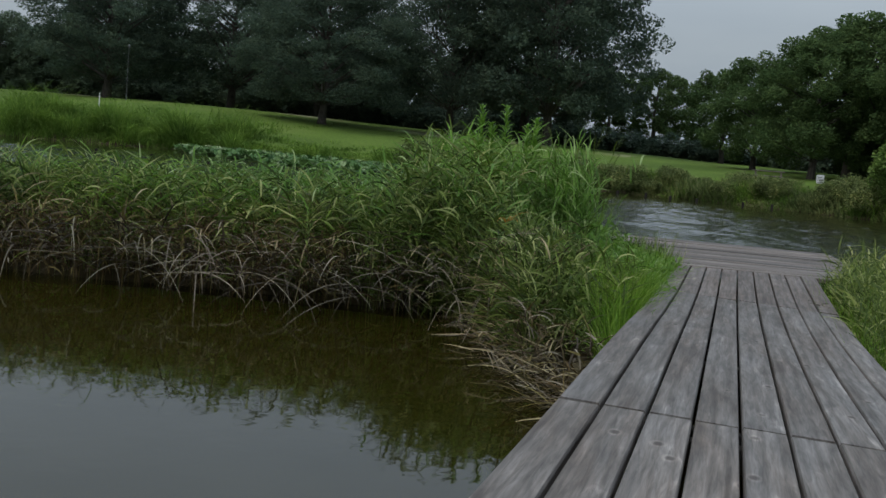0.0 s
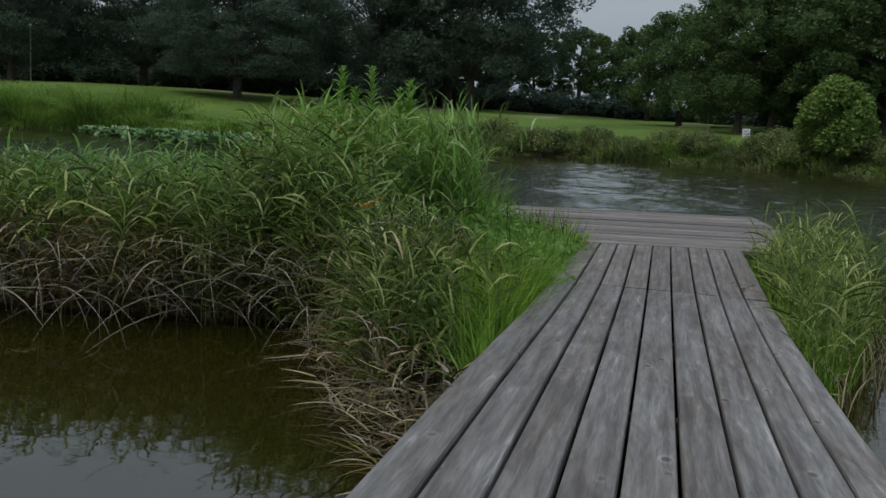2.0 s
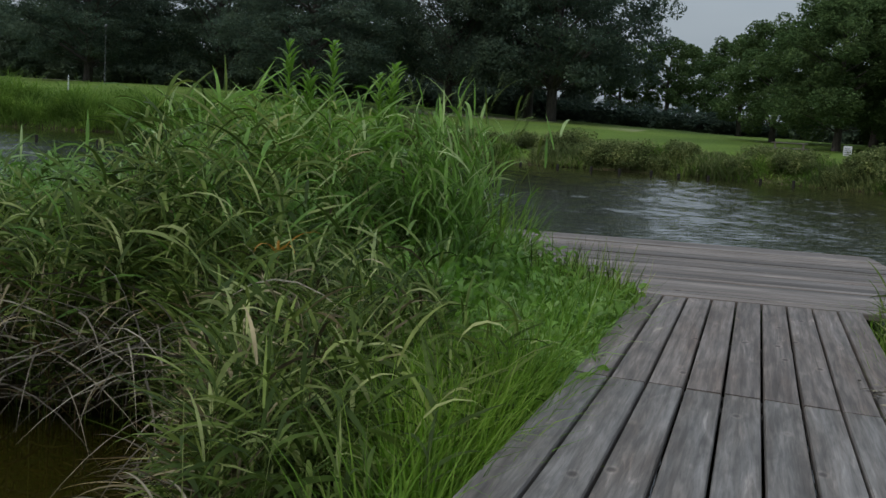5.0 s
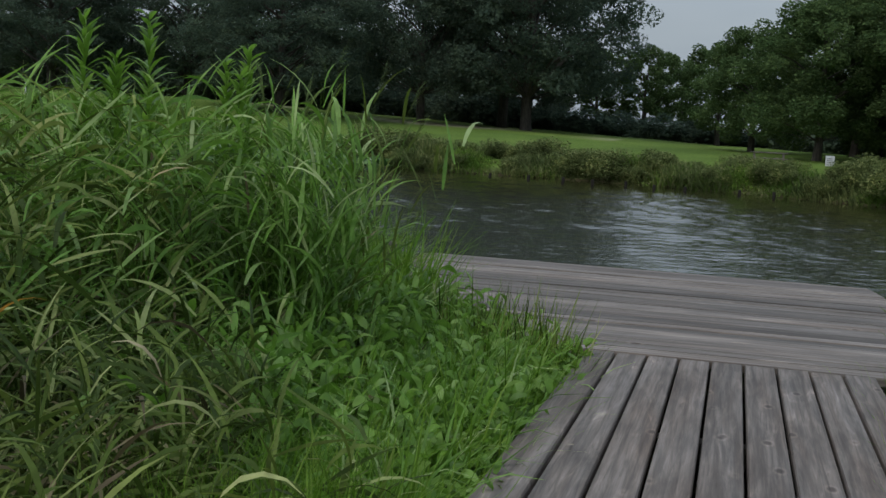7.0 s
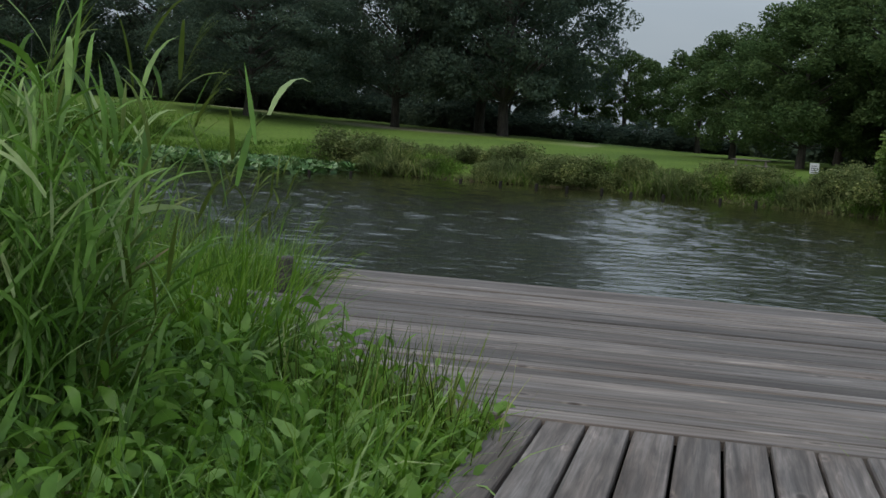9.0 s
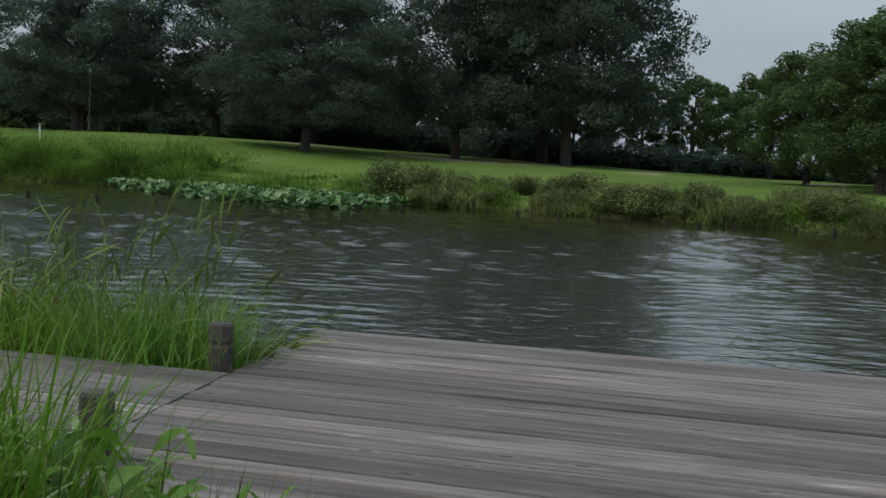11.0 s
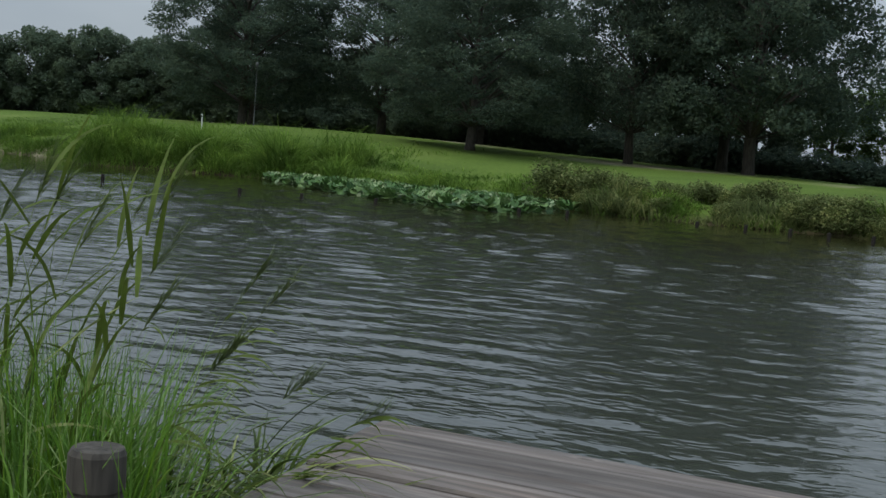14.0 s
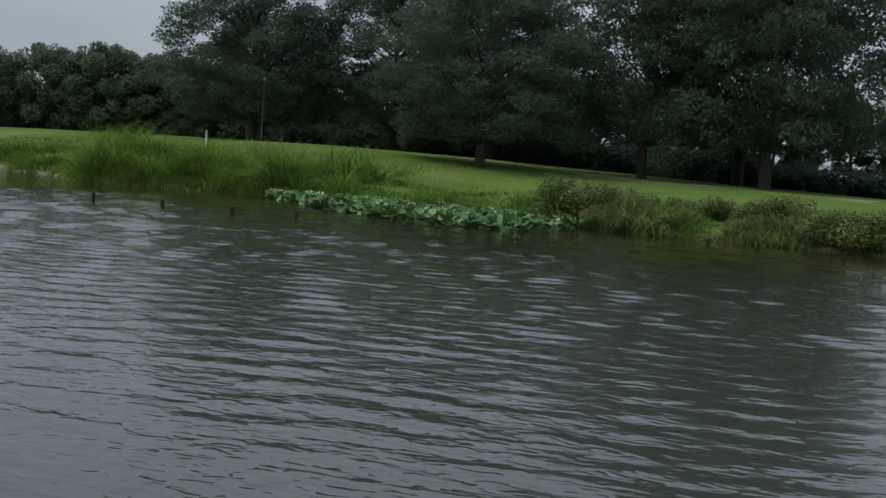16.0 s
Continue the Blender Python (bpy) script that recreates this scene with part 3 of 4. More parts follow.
# ---- reeds and grasses of the near banks ----
def scatter(n, x0, x1, y0, y1, keep):
    pts = []
    while sum(len(p) for p in pts) < n:
        x, y = rng.uniform(x0, x1, n), rng.uniform(y0, y1, n)
        k = keep(x, y)
        k = k > rng.random(n)
        pts.append(np.stack([x[k], y[k]], 1))
    return np.concatenate(pts)[:n]


def reed_top(x, y):
    """Height of the reed canopy over the bank."""
    brink = inter(y, [-6.0, -4.8, -3.8, -2.7, -2.0, -1.4, -0.8, 0.0], [-1.05, -1.5, -2.15, -1.75, -1.25, -1.55, -2.1, -2.3])
    hump = 1.72 / (1 + np.exp((x - brink) / 0.14)) * np.exp(-(np.clip(-2.6 - x, 0, None) / 1.25) ** 4 - ((y + 2.9) / 2.0) ** 4)
    left = 1.0 * np.clip((-x - 1.0) / 1.5, 0, 1) * np.clip((0.6 - y) / 2.2, 0.35, 1)
    edge = np.clip((-x - 0.3) / 0.8, 0.2, 1)
    return np.maximum(np.maximum(hump, left), 0.4) * edge


def reed_stand(name, pts, tops, mat, leaves, leaf_len, leaf_w, label, wind=0.6, stems=True, rise=(0.15, 1.2), fall=(0.9, 2.6)):
    """Many reed plants: a thin leaning stem each, with long arching leaves up its length."""
    n = len(pts)
    ground_z = np.maximum(land_height(pts[:, 0], pts[:, 1]), -0.55)
    tall = np.maximum(tops - ground_z, 0.3) * rng.uniform(0.72, 1.08, n)
    lean_dir = rng.normal(0.2, 0.9, n)
    lean = np.abs(rng.normal(0.12, 0.1, n))
    pieces = []
    base = np.stack([pts[:, 0], pts[:, 1], ground_z - 0.03], 1)
    if stems:
        pieces.append(ribbons(base, lean_dir, tall, np.full(n, 0.009), lean * 0.4, lean * 1.6, 5, 1.2, 0.1))
    for k in range(leaves):
        u = (k + rng.random(n)) / leaves * 0.8 + 0.14
        az = np.stack([np.cos(lean_dir), np.sin(lean_dir)], 1)
        off = np.sin(lean) * tall * u
        b = base.copy()
        b[:, :2] += az * off[:, None]
        b[:, 2] += tall * u * np.cos(lean)
        turn = rng.uniform(0, 2 * np.pi, n) * (1 - wind) + wind * rng.normal(0.1, 0.8, n)
        L = leaf_len * rng.uniform(0.6, 1.25, n) * (0.75 + 0.3 * np.clip(tall, 0, 1.4))
        pieces.append(ribbons(b, turn, L, leaf_w * rng.uniform(0.6, 1.3, n), rng.uniform(*rise, n), rng.uniform(*fall, n), 5, 1.2, 0.35, 0.7))
    v, f = joined(pieces)
    return tagged(new(name, mesh_of(name, v, f, mat)), label, "reeds", kind="stuff")


def tuft(name, pts, length, width, mat, label, droop=(0.5, 1.7), category="grass", z_min=-0.55):
    n = len(pts)
    z = np.maximum(land_height(pts[:, 0], pts[:, 1]), z_min) - 0.03
    base = np.stack([pts[:, 0], pts[:, 1], z], 1)
    v, f = ribbons(base, rng.uniform(0, 2 * np.pi, n), length * rng.uniform(0.55, 1.2, n), width * rng.uniform(0.6, 1.3, n), rng.uniform(0.02, 0.35, n), rng.uniform(*droop, n), 5)
    return tagged(new(name, mesh_of(name, v, f, mat)), label, category, kind="stuff")


p = scatter(4200, -13, -1.1, -9.0, 0.8, lambda x, y: np.where(bank_inside(x, y) > 0.1, np.where(x < -3.4, 0.6 * np.clip(bank_inside(x, y) / 0.9, 0.25, 1), 1.0), 0))
front = p[:, 1] < rng.normal(-3.6, 0.7, len(p))
for k, mat, note in ((front, REED, "dense green reeds leaning in the wind on the bank"), (~front, LUSH, "lush bright reeds in the middle of the bank")):
    reed_stand("reed_bed", p[k], 1.02 * reed_top(p[k, 0], p[k, 1]), mat, 11 if mat is REED else 8, 0.34, 0.028 if mat is REED else 0.03, note, 0.3, True, *(((0.15, 1.3), (0.9, 2.8)) if mat is REED else ((0.1, 1.1), (0.8, 2.6))))
p = scatter(1100, -26, -12.8, -7.5, -2.0, lambda x, y: (bank_inside(x, y) > 0.1) * 1.0)
reed_stand("reed_bed", p, np.full(len(p), 0.95), REED, 7, 0.36, 0.036, "dense green reeds further along the bank", 0.3)
p = scatter(800, -13, -3.0, -6.5, -2.0, lambda x, y: (bank_inside(x, y) > 0.45) * 1.0)
reed_stand("young_reeds", p, rng.uniform(0.75, 1.1, len(p)), FRESH, 6, 0.32, 0.024, "yellowish young reeds topping the low part of the bank", 0.3)
p = scatter(170, -1.0, -0.22, -7.3, -4.4, lambda x, y: (bank_inside(x, y) > 0.1) * 1.0)
reed_stand("edge_reeds", p, rng.uniform(0.15, 0.62, len(p)), REED, 8, 0.34, 0.024, "dark reeds leaning through the grass beside the planks", 0.2)
p = scatter(420, -13, -0.8, -9.0, 0.3, lambda x, y: (bank_inside(x, y) > 0.2) * 1.0)
reed_stand("withered_reeds", p, 0.8 * reed_top(p[:, 0], p[:, 1]), DRY, 5, 0.36, 0.02, "tan withered leaves among the green reeds", 0.3)
p = scatter(1300, -13, -2.6, -7, -2.5, lambda x, y: (np.abs(bank_inside(x, y) - 0.45) < 0.5) * np.clip((-x - 1.5) / 3, 0.3, 1))
reed_stand("russet_reeds", p, rng.uniform(0.2, 0.72, len(p)), RUSSET, 7, 0.34, 0.02, "withered russet reeds along the waterline", 0.2)


def overhang(name, pts, z0, z1, length, width, mat, label, lean0, lean1, toward=-math.pi / 2, spread=0.8, category="reeds"):
    """Leaves and stems that start part-way up the bank and bow down over its edge."""
    n = len(pts)
    base = np.stack([pts[:, 0], pts[:, 1], rng.uniform(z0, z1, n)], 1)
    v, f = ribbons(base, rng.normal(toward, spread, n), length * rng.uniform(0.5, 1.25, n), width * rng.uniform(0.6, 1.3, n), rng.uniform(*lean0, n), rng.uniform(*lean1, n), 7, 1.1, 0.2, 0.5)
    return tagged(new(name, mesh_of(name, v, f, mat)), label, category, kind="stuff")


p = scatter(850, -13, -1.6, -7.0, -3, lambda x, y: (np.abs(bank_inside(x, y) - 0.25) < 0.25) * 1.0)
overhang("dead_stems", p, -0.35, 0.2, 1.45, 0.017, ROOT, "bleached dead reed stems bowing down into the water", (0.7, 1.5), (1.5, 2.5), -1.1, 0.75)
p = scatter(560, -13, -1.4, -7.0, -3, lambda x, y: (np.abs(bank_inside(x, y) - 0.3) < 0.3) * 1.0)
overhang("hanging_leaves", p, -0.2, 0.45, 0.5, 0.018, DRY, "withered leaves hanging from the edge of the reeds", (0.8, 2.0), (2.0, 3.0), spread=1.5)
for amount, mat, note in ((300, DRY, "tan withered reed leaves lying matted at the water's edge"), (420, RUSSET, "brown rotting reed leaves matted at the water's edge"), (200, ROOT, "grey broken reed stalks lying at the water's edge")):
    p = scatter(amount, -2.1, 0.0, -9.6, -5.6, lambda x, y: (np.abs(bank_inside(x, y) + 0.2) < 0.62) * np.clip(1.3 + bank_inside(x, y), 0.25, 1))
    overhang("straw", p, -0.49, -0.25, 0.4, 0.014, mat, note, (0.9, 1.7), (1.3, 2.1), spread=3.0, category="grass")
    p = scatter(amount // 2, -1.9, 0.0, -9.0, -5.6, lambda x, y: (np.abs(bank_inside(x, y) - 0.12) < 0.25) * 1.0)
    overhang("straw", p, -0.42, 0.1, 0.34, 0.017, mat, note, (0.2, 1.6), (1.0, 2.8), spread=3.0, category="grass")
p = scatter(950, -2.6, -0.9, -7.4, -3.5, lambda x, y: (bank_inside(x, y) > 0.0) * 1.0)
reed_stand("low_reeds", p, rng.uniform(0.0, 0.9, len(p)) * np.clip(0.3 - 0.65 * p[:, 0], 0.35, 1), REED, 9, 0.34, 0.022, "low tangled green reeds at the tip of the bank", 0.1)
p = scatter(240, -2.5, -0.9, -7.3, -4.2, lambda x, y: (bank_inside(x, y) > 0.05) * 1.0)
reed_stand("faded_reeds", p, rng.uniform(0.1, 0.75, len(p)), DRY, 6, 0.34, 0.02, "faded tan stalks among the low reeds", 0.1)
p = scatter(7000, -2.1, 0.0, -8.6, -0.1, lambda x, y: np.where(bank_inside(x, y) > 0.05, np.where(y < -4.2, np.clip((x + inter(y, [-8, -6.6, -5.6, -4.2], [0.15, 0.5, 0.95, 1.25])) / 0.25, 0, 1), 0.2), 0))
tuft("deck_edge_grass", p, 0.78, 0.016, FRESH, "bright fresh grass along the edge of the boardwalk", (0.3, 1.9))
p = scatter(3400, -2.3, -0.03, -4.5, 0.3, lambda x, y: np.where(bank_inside(x, y) > 0.05, 1.0, 0))
tuft("rank_grass", p, 0.74, 0.03, LUSH, "rank green grass with drooping blades beside the boardwalk", (0.7, 2.3))
p = scatter(1300, -1.25, -0.0, -4.6, 0.3, lambda x, y: np.where(bank_inside(x, y) > 0.05, 1.0, 0))
reed_stand("herbs", p, np.clip(0.15 - 0.3 * p[:, 0], 0.12, 0.7) * rng.uniform(0.6, 1.15, len(p)), HERB, 9, 0.13, 0.05, "broad-leaved green herbs crowding the boardwalk edge", 0.1)
p = scatter(420, -2.0, -1.1, -3.6, -0.3, lambda x, y: np.where(bank_inside(x, y) > 0.05, 1.0, 0))
reed_stand("tall_herbs", p, rng.uniform(0.25, 0.75, len(p)), HERB, 10, 0.15, 0.045, "tall broad-leaved herbs among the reeds", 0.1)
p = scatter(2300, 1.98, 3.4, -6.9, 0.3, lambda x, y: (clump_inside(x, y) > 0.05) * 1.0)
tuft("waterside_grass", p, 0.68, 0.014, FRESH, "bright green grass beside the boardwalk", (0.4, 1.5))
p = scatter(450, 2.1, 3.2, -6.4, 0.0, lambda x, y: (clump_inside(x, y) > 0.15) * 1.0)
reed_stand("small_reed_bed", p, rng.uniform(0.25, 0.72, len(p)), REED, 7, 0.36, 0.02, "green reeds in the small bank beside the boardwalk")
p = scatter(500, 1.95, 3.4, -6.9, -1.0, lambda x, y: (np.abs(clump_inside(x, y) - 0.1) < 0.3) * 1.0)
tuft("clump_straw", p, 0.45, 0.014, DRY, "tan withered grass at the foot of the small bank", (1.2, 2.2), "grass", -0.4)
p = scatter(190, -6.4, -2.8, 3.75, 5.2, lambda x, y: (y < 3.95 + 0.35 * (-2.7 - x)) * 1.0)
reed_stand("platform_reeds", p, rng.uniform(0.5, 1.1, len(p)) * np.where(p[:, 0] < -3.3, 1.0, 0.6), REED, 5, 0.36, 0.018, "green reeds growing from the water behind the walkway", 0.5)
p = scatter(2300, -6.4, -2.65, 3.74, 4.8, lambda x, y: (y < 3.95 + 0.3 * (-2.7 - x)) * 1.0)
tuft("platform_grass", p, 1.12, 0.013, FRESH, "bright green grass behind the timber post", (0.2, 1.2))
p = scatter(1900, -3.7, -2.55, 3.62, 4.6, lambda x, y: (y < 4.0 + 0.8 * (-2.6 - x)) * (np.hypot(x + 2.62, y - 3.66) > 0.1) * 1.0)
tuft("clump_grass", p, 1.0, 0.017, LUSH, "thick green clump of grass around the timber post", (0.2, 1.5))
p = scatter(420, -6.4, -2.7, 3.6, 4.3, lambda x, y: np.ones(len(x)))
tuft("platform_straw", p, 0.55, 0.014, DRY, "dry tan stalks among the grass by the walkway", (0.5, 1.6))
p = scatter(460, -3.0, -2.62, 3.9, 5.0, lambda x, y: np.ones(len(x)))
overhang("drooping_reeds", p, -0.45, -0.1, 0.55, 0.016, REED, "reed leaves drooping beside the platform edge", (0.3, 0.9), (1.3, 2.4), 0.0, 1.2)
p = scatter(80, -1.75, -1.2, -2.5, -1.7, lambda x, y: np.ones(len(x)))
reed_stand("tall_reeds", p, rng.uniform(1.3, 1.85, len(p)), LUSH, 13, 0.3, 0.026, "tall green reeds at the end of the reed bank", 0.3, True, (0.1, 0.7), (0.4, 2.0))
p = scatter(240, -0.95, -0.04, -0.8, -0.12, lambda x, y: np.ones(len(x)))
tuft("upright_sedge", p, 0.85, 0.022, REED, "upright dark sedge blades where planks meet the platform", (0.1, 0.8))
p = scatter(520, -1.9, -0.02, -1.0, -0.08, lambda x, y: np.ones(len(x)))
tuft("sedge", p, 0.85, 0.014, REED, "upright dark sedge blades by the platform corner", (0.1, 0.9))


p = scatter(1000, -2.3, -1.15, -0.7, -0.05, lambda x, y: np.ones(len(x)))
tuft("tall_grass", p, 1.3, 0.018, FRESH, "tall bright grass at the end of the bank by the side walkway", (0.3, 1.5))


def reed_with_plume(x, y, top, lean, toward):
    """One tall reed: stem, alternate leaves and a feathery nodding head."""
    root = tagged(new("plumed_reed"), "tall green reed with a feathery nodding flower head", "reed", "plumed reeds")
    z = max(height_at(x, y), -0.55)
    root.location = (x, y, z)
    h = top - z
    one = np.ones(1)
    v, f = ribbons(np.zeros((1, 3)), one * toward, one * h * 1.02, one * 0.011, one * lean * 0.3, one * lean * 2.0, 8, 1.4, 0.1, 0.1)
    part_mesh("stem", mesh_of("stem", v, f, REED), root)
    stem = v.reshape(-1, 2, 3).mean(1)
    bowed = lean >= 0.34
    for k in range(17 if bowed else 12):
        u = 1.2 + k * (6.6 / (17 if bowed else 12))
        b = (stem[int(u)] * (1 - u % 1) + stem[int(u) + 1] * (u % 1))[None]
        if bowed:
            v, f = ribbons(b, one * (toward + rng.normal(0, 0.5)), one * rng.uniform(0.16, 0.26), one * 0.018, one * rng.uniform(1.0, 1.7), one * rng.uniform(1.9, 2.7), 5)
        else:
            v, f = ribbons(b, one * (toward + rng.normal(0, 1.2)), one * rng.uniform(0.28, 0.46), one * 0.023, one * rng.uniform(0.2, 0.7), one * rng.uniform(0.9, 2.0), 6)
        part_mesh("leaf", mesh_of("leaf", v, f, REED), root)
    n = 46
    u = rng.random(n)
    b = stem[-2][None] * (1 - u[:, None]) + stem[-1][None] * u[:, None]
    v, f = ribbons(b, np.full(n, toward) + rng.normal(0, 0.25, n), rng.uniform(0.06, 0.14, n), np.full(n, 0.005), rng.uniform(0.3, 0.75, n), rng.uniform(0.7, 1.3, n), 3)
    part_mesh("flower_head", mesh_of("flower_head", v, f, HEAD), root, "soft feathery flower head")
    return root


def tall_weed(x, y, top, seed):
    """A leafy upright weed: stout stem set all round with narrow leaves, tight at the top."""
    root = tagged(new("tall_weed"), "tall leafy green weed rising above the reeds", "weed", "tall weeds")
    z = height_at(x, y)
    root.location = (x, y, z)
    h = top - z
    vs, fs = limb_mesh([[((0, 0, 0), 0.012), ((0.02, 0.01, h * 0.6), 0.009), ((0.0, 0.0, h), 0.003)]], 6)
    part_mesh("stem", mesh_of("stem", vs, fs, HERB, True), root)
    n = 130
    u = np.linspace(0.35, 1.0, n)
    b = np.stack([0.02 * (1 - u), 0.01 * (1 - u), u * h], 1)
    L = 0.17 * np.clip((1.15 - u) / 0.25, 0.5, 1)
    v, f = ribbons(b, np.arange(n) * 2.4, L * rng.uniform(0.8, 1.2, n), np.full(n, 0.034), rng.uniform(0.3, 0.9, n), rng.uniform(0.8, 1.9, n), 4, 1.2, 0.45)
    part_mesh("leaves", mesh_of("leaves", v, f, HERB), root)
    return root


def height_at(x, y):
    return float(land_height(np.array([x]), np.array([y]))[0])


for x, y, top in ((-2.6, -2.58, 2.04), (-2.31, -2.38, 2.07), (-2.47, -2.45, 1.84), (-2.02, -1.65, 1.95), (-2.12, -1.75, 1.86), (-2.0, -1.8, 1.8)):
    tall_weed(x, y, top, 1)
for x, y, top, lean, toward in ((-1.5, -2.1, 1.9, 0.1, 0.3), (-1.35, -2.0, 1.85, 0.14, 0.5), (-1.45, -2.3, 1.8, 0.15, 2.6), (-1.22, -2.15, 1.75, 0.2, 0.2), (-1.3, -1.9, 1.6, 0.25, 0.0), (-1.6, -2.0, 1.72, 0.12, 1.5), (-1.15, -2.05, 1.5, 0.3, 0.1), (-3.69, 4.2, 1.12, 0.22, 0.2), (-3.5, 4.3, 1.08, 0.26, 0.3),
                                (-3.3, 4.2, 1.17, 0.28, 0.1), (-3.2, 4.1, 0.78, 0.35, 0.0), (-2.95, 4.1, 0.68, 0.4, 0.1), (-2.85, 4.3, 0.62, 0.5, 0.0), (-2.8, 4.6, 0.5, 0.6, 0.2), (-2.9, 4.05, 0.75, 0.45, -0.2), (-3.05, 4.4, 0.85, 0.4, 0.1), (-3.4, 4.0, 1.0, 0.25, 0.2), (-3.15, 3.95, 0.95, 0.3, 0.4), (-3.6, 4.1, 1.15, 0.2, 0.0), (-3.0, 4.25, 0.9, 0.35, 0.1), (-3.8, 4.05, 1.05, 0.22, 0.3), (-4.4, 4.2, 1.0, 0.2, 0.4), (-4.0, 4.0, 0.85, 0.2, 2.7), (-2.5, -0.8, 1.9, 0.2, 0.0)):
    reed_with_plume(x, y, top, lean, toward)

ORANGE = leaf_material("orange_leaf", [(0.0, (0.45, 0.2, 0.03)), (1.0, (0.55, 0.28, 0.06))], 0.6, 0.3)
root = tagged(new("withered_shoot"), "orange withered reed shoot among the green reeds", "reed")
root.location = (-1.77, -4.62, -0.25)
vs, fs = limb_mesh([[((0, 0, 0), 0.006), ((0.03, -0.05, 0.92), 0.004)]], 5)
part_mesh("stem", mesh_of("stem", vs, fs, DRY, True), root)
for a, L, l1 in ((-1.2, 0.3, 2.6), (-2.0, 0.26, 2.9), (0.2, 0.34, 1.9), (-0.6, 0.24, 2.8)):
    one = np.ones(1)
    v, f = ribbons(np.array([[0.03, -0.05, 0.9]]), one * a, one * L, one * 0.032, one * 0.5, one * l1, 6)
    part_mesh("leaf", mesh_of("leaf", v, f, ORANGE), root)

# ---- far shore ----
n = 62000
x = rng.uniform(-80, 22, n)
x = np.where((x > -34) & (rng.random(n) < 0.3), rng.uniform(-80, -34, n), x)
d = rng.gamma(1.6, 1.6, n) * np.where(x < -34, 1.6, 1.0)
y = inter(x, FAR_X, FAR_Y) + d - 0.3
tall = np.where(x < -34, 2.0, np.where(x < -17, 0.6, 0.62)) * rng.uniform(0.5, 1.1, n)
lump = np.array([noise.noise(Vector((a * 0.35, b * 0.5, 3.0))) for a, b in zip(x, y)])
tall = tall * np.clip(1.2 - d / 9, 0.25, 1) * np.clip(0.85 + 2.2 * lump, 0.25, 2.0) * np.where(x < -54, 0.35, 1.0)
base = np.stack([x, y, land_height(x, y) - 0.05], 1)
v, f = ribbons(base, rng.uniform(0, 6.28, n), tall * 1.15, np.where(x < -34, 0.06, 0.055), rng.uniform(0.05, 0.9, n), rng.uniform(1.0, 2.5, n), 3)
tagged(new("shore_grass", mesh_of("shore_grass", v, f, SHORE)), "tall rough grass along the far shore", "grass", kind="stuff")


def tree(height, spread, clear, leaves, size, mat, label, clumps=46, seed=1, flat=0.42):
    """Broad park tree: tapered trunk, rising limbs, and a crown of leaf clumps carried on them."""
    rr = random.Random(seed)
    root = tagged(new("tree"), label, "tree", "park trees")
    centres, radii, paths = [], [], []
    r0 = height * 0.028
    paths.append([((0, 0, -0.4), r0 * 1.4), ((0, 0, 0.3), r0 * 1.05), ((0.1, 0.05, clear), r0 * 0.85), ((0.0, 0.1, height * 0.5), r0 * 0.55), ((0.2, -0.1, height * 0.85), r0 * 0.15)])
    wide = clear + (height - clear) * 0.38
    for i in range(clumps):
        u = (i + 0.5) / clumps
        z = clear + (height - clear) * u * 0.97
        k = (z - wide) / (height - wide) if z > wide else (wide - z) / (wide - clear) * 0.62
        env = spread * math.sqrt(max(0.04, 1 - k * k))
        ang = i * 2.399 + rr.uniform(-0.4, 0.4)
        rad = env * math.sqrt(rr.uniform(0.1, 1.0)) * 0.88
        c = (rad * math.cos(ang), rad * math.sin(ang), z + rr.uniform(-0.4, 0.4))
        centres.append(c)
        radii.append(rr.uniform(0.11, 0.2) * spread)
        if i % 4 == 0:
            zs = max(clear * 0.8, z - rad * 0.55)
            mid = (c[0] * 0.5, c[1] * 0.5, zs + (z - zs) * 0.6)
            paths.append([((0, 0, zs), r0 * 0.4), (mid, r0 * 0.26), (c, r0 * 0.08)])
    vs, fs = limb_mesh(paths)
    part_mesh("trunk", mesh_of("trunk", vs, fs, BARK, True), root)
    v, f = leaf_cloud(centres, radii, leaves, size, flat)
    part_mesh("crown", mesh_of("crown", v, f, mat), root)
    return root


DARK = "tall dark broad-leaved tree standing on the lawn"
MID = "mid-green rounded park tree on the lawn"
WOOD = "woodland tree leafy down to the ground"
kinds = [tree(15.0, 9.5, 2.2, 72000, 0.125, CROWN, DARK, 200, 1), tree(15.0, 10.0, 2.2, 76000, 0.125, CROWN, DARK, 210, 2),
         tree(11.0, 6.2, 1.6, 40000, 0.125, CROWN_L, MID, 110, 3, 0.7), tree(7.5, 4.2, 1.5, 15000, 0.12, CROWN_L, MID, 60, 4, 0.7), tree(12.0, 6.5, 0.0, 28000, 0.17, CROWN_L, WOOD, 100, 5, 0.75), tree(10.5, 7.2, 0.0, 30000, 0.2, HAZED_LEAF, WOOD, 120, 6, 0.9)]


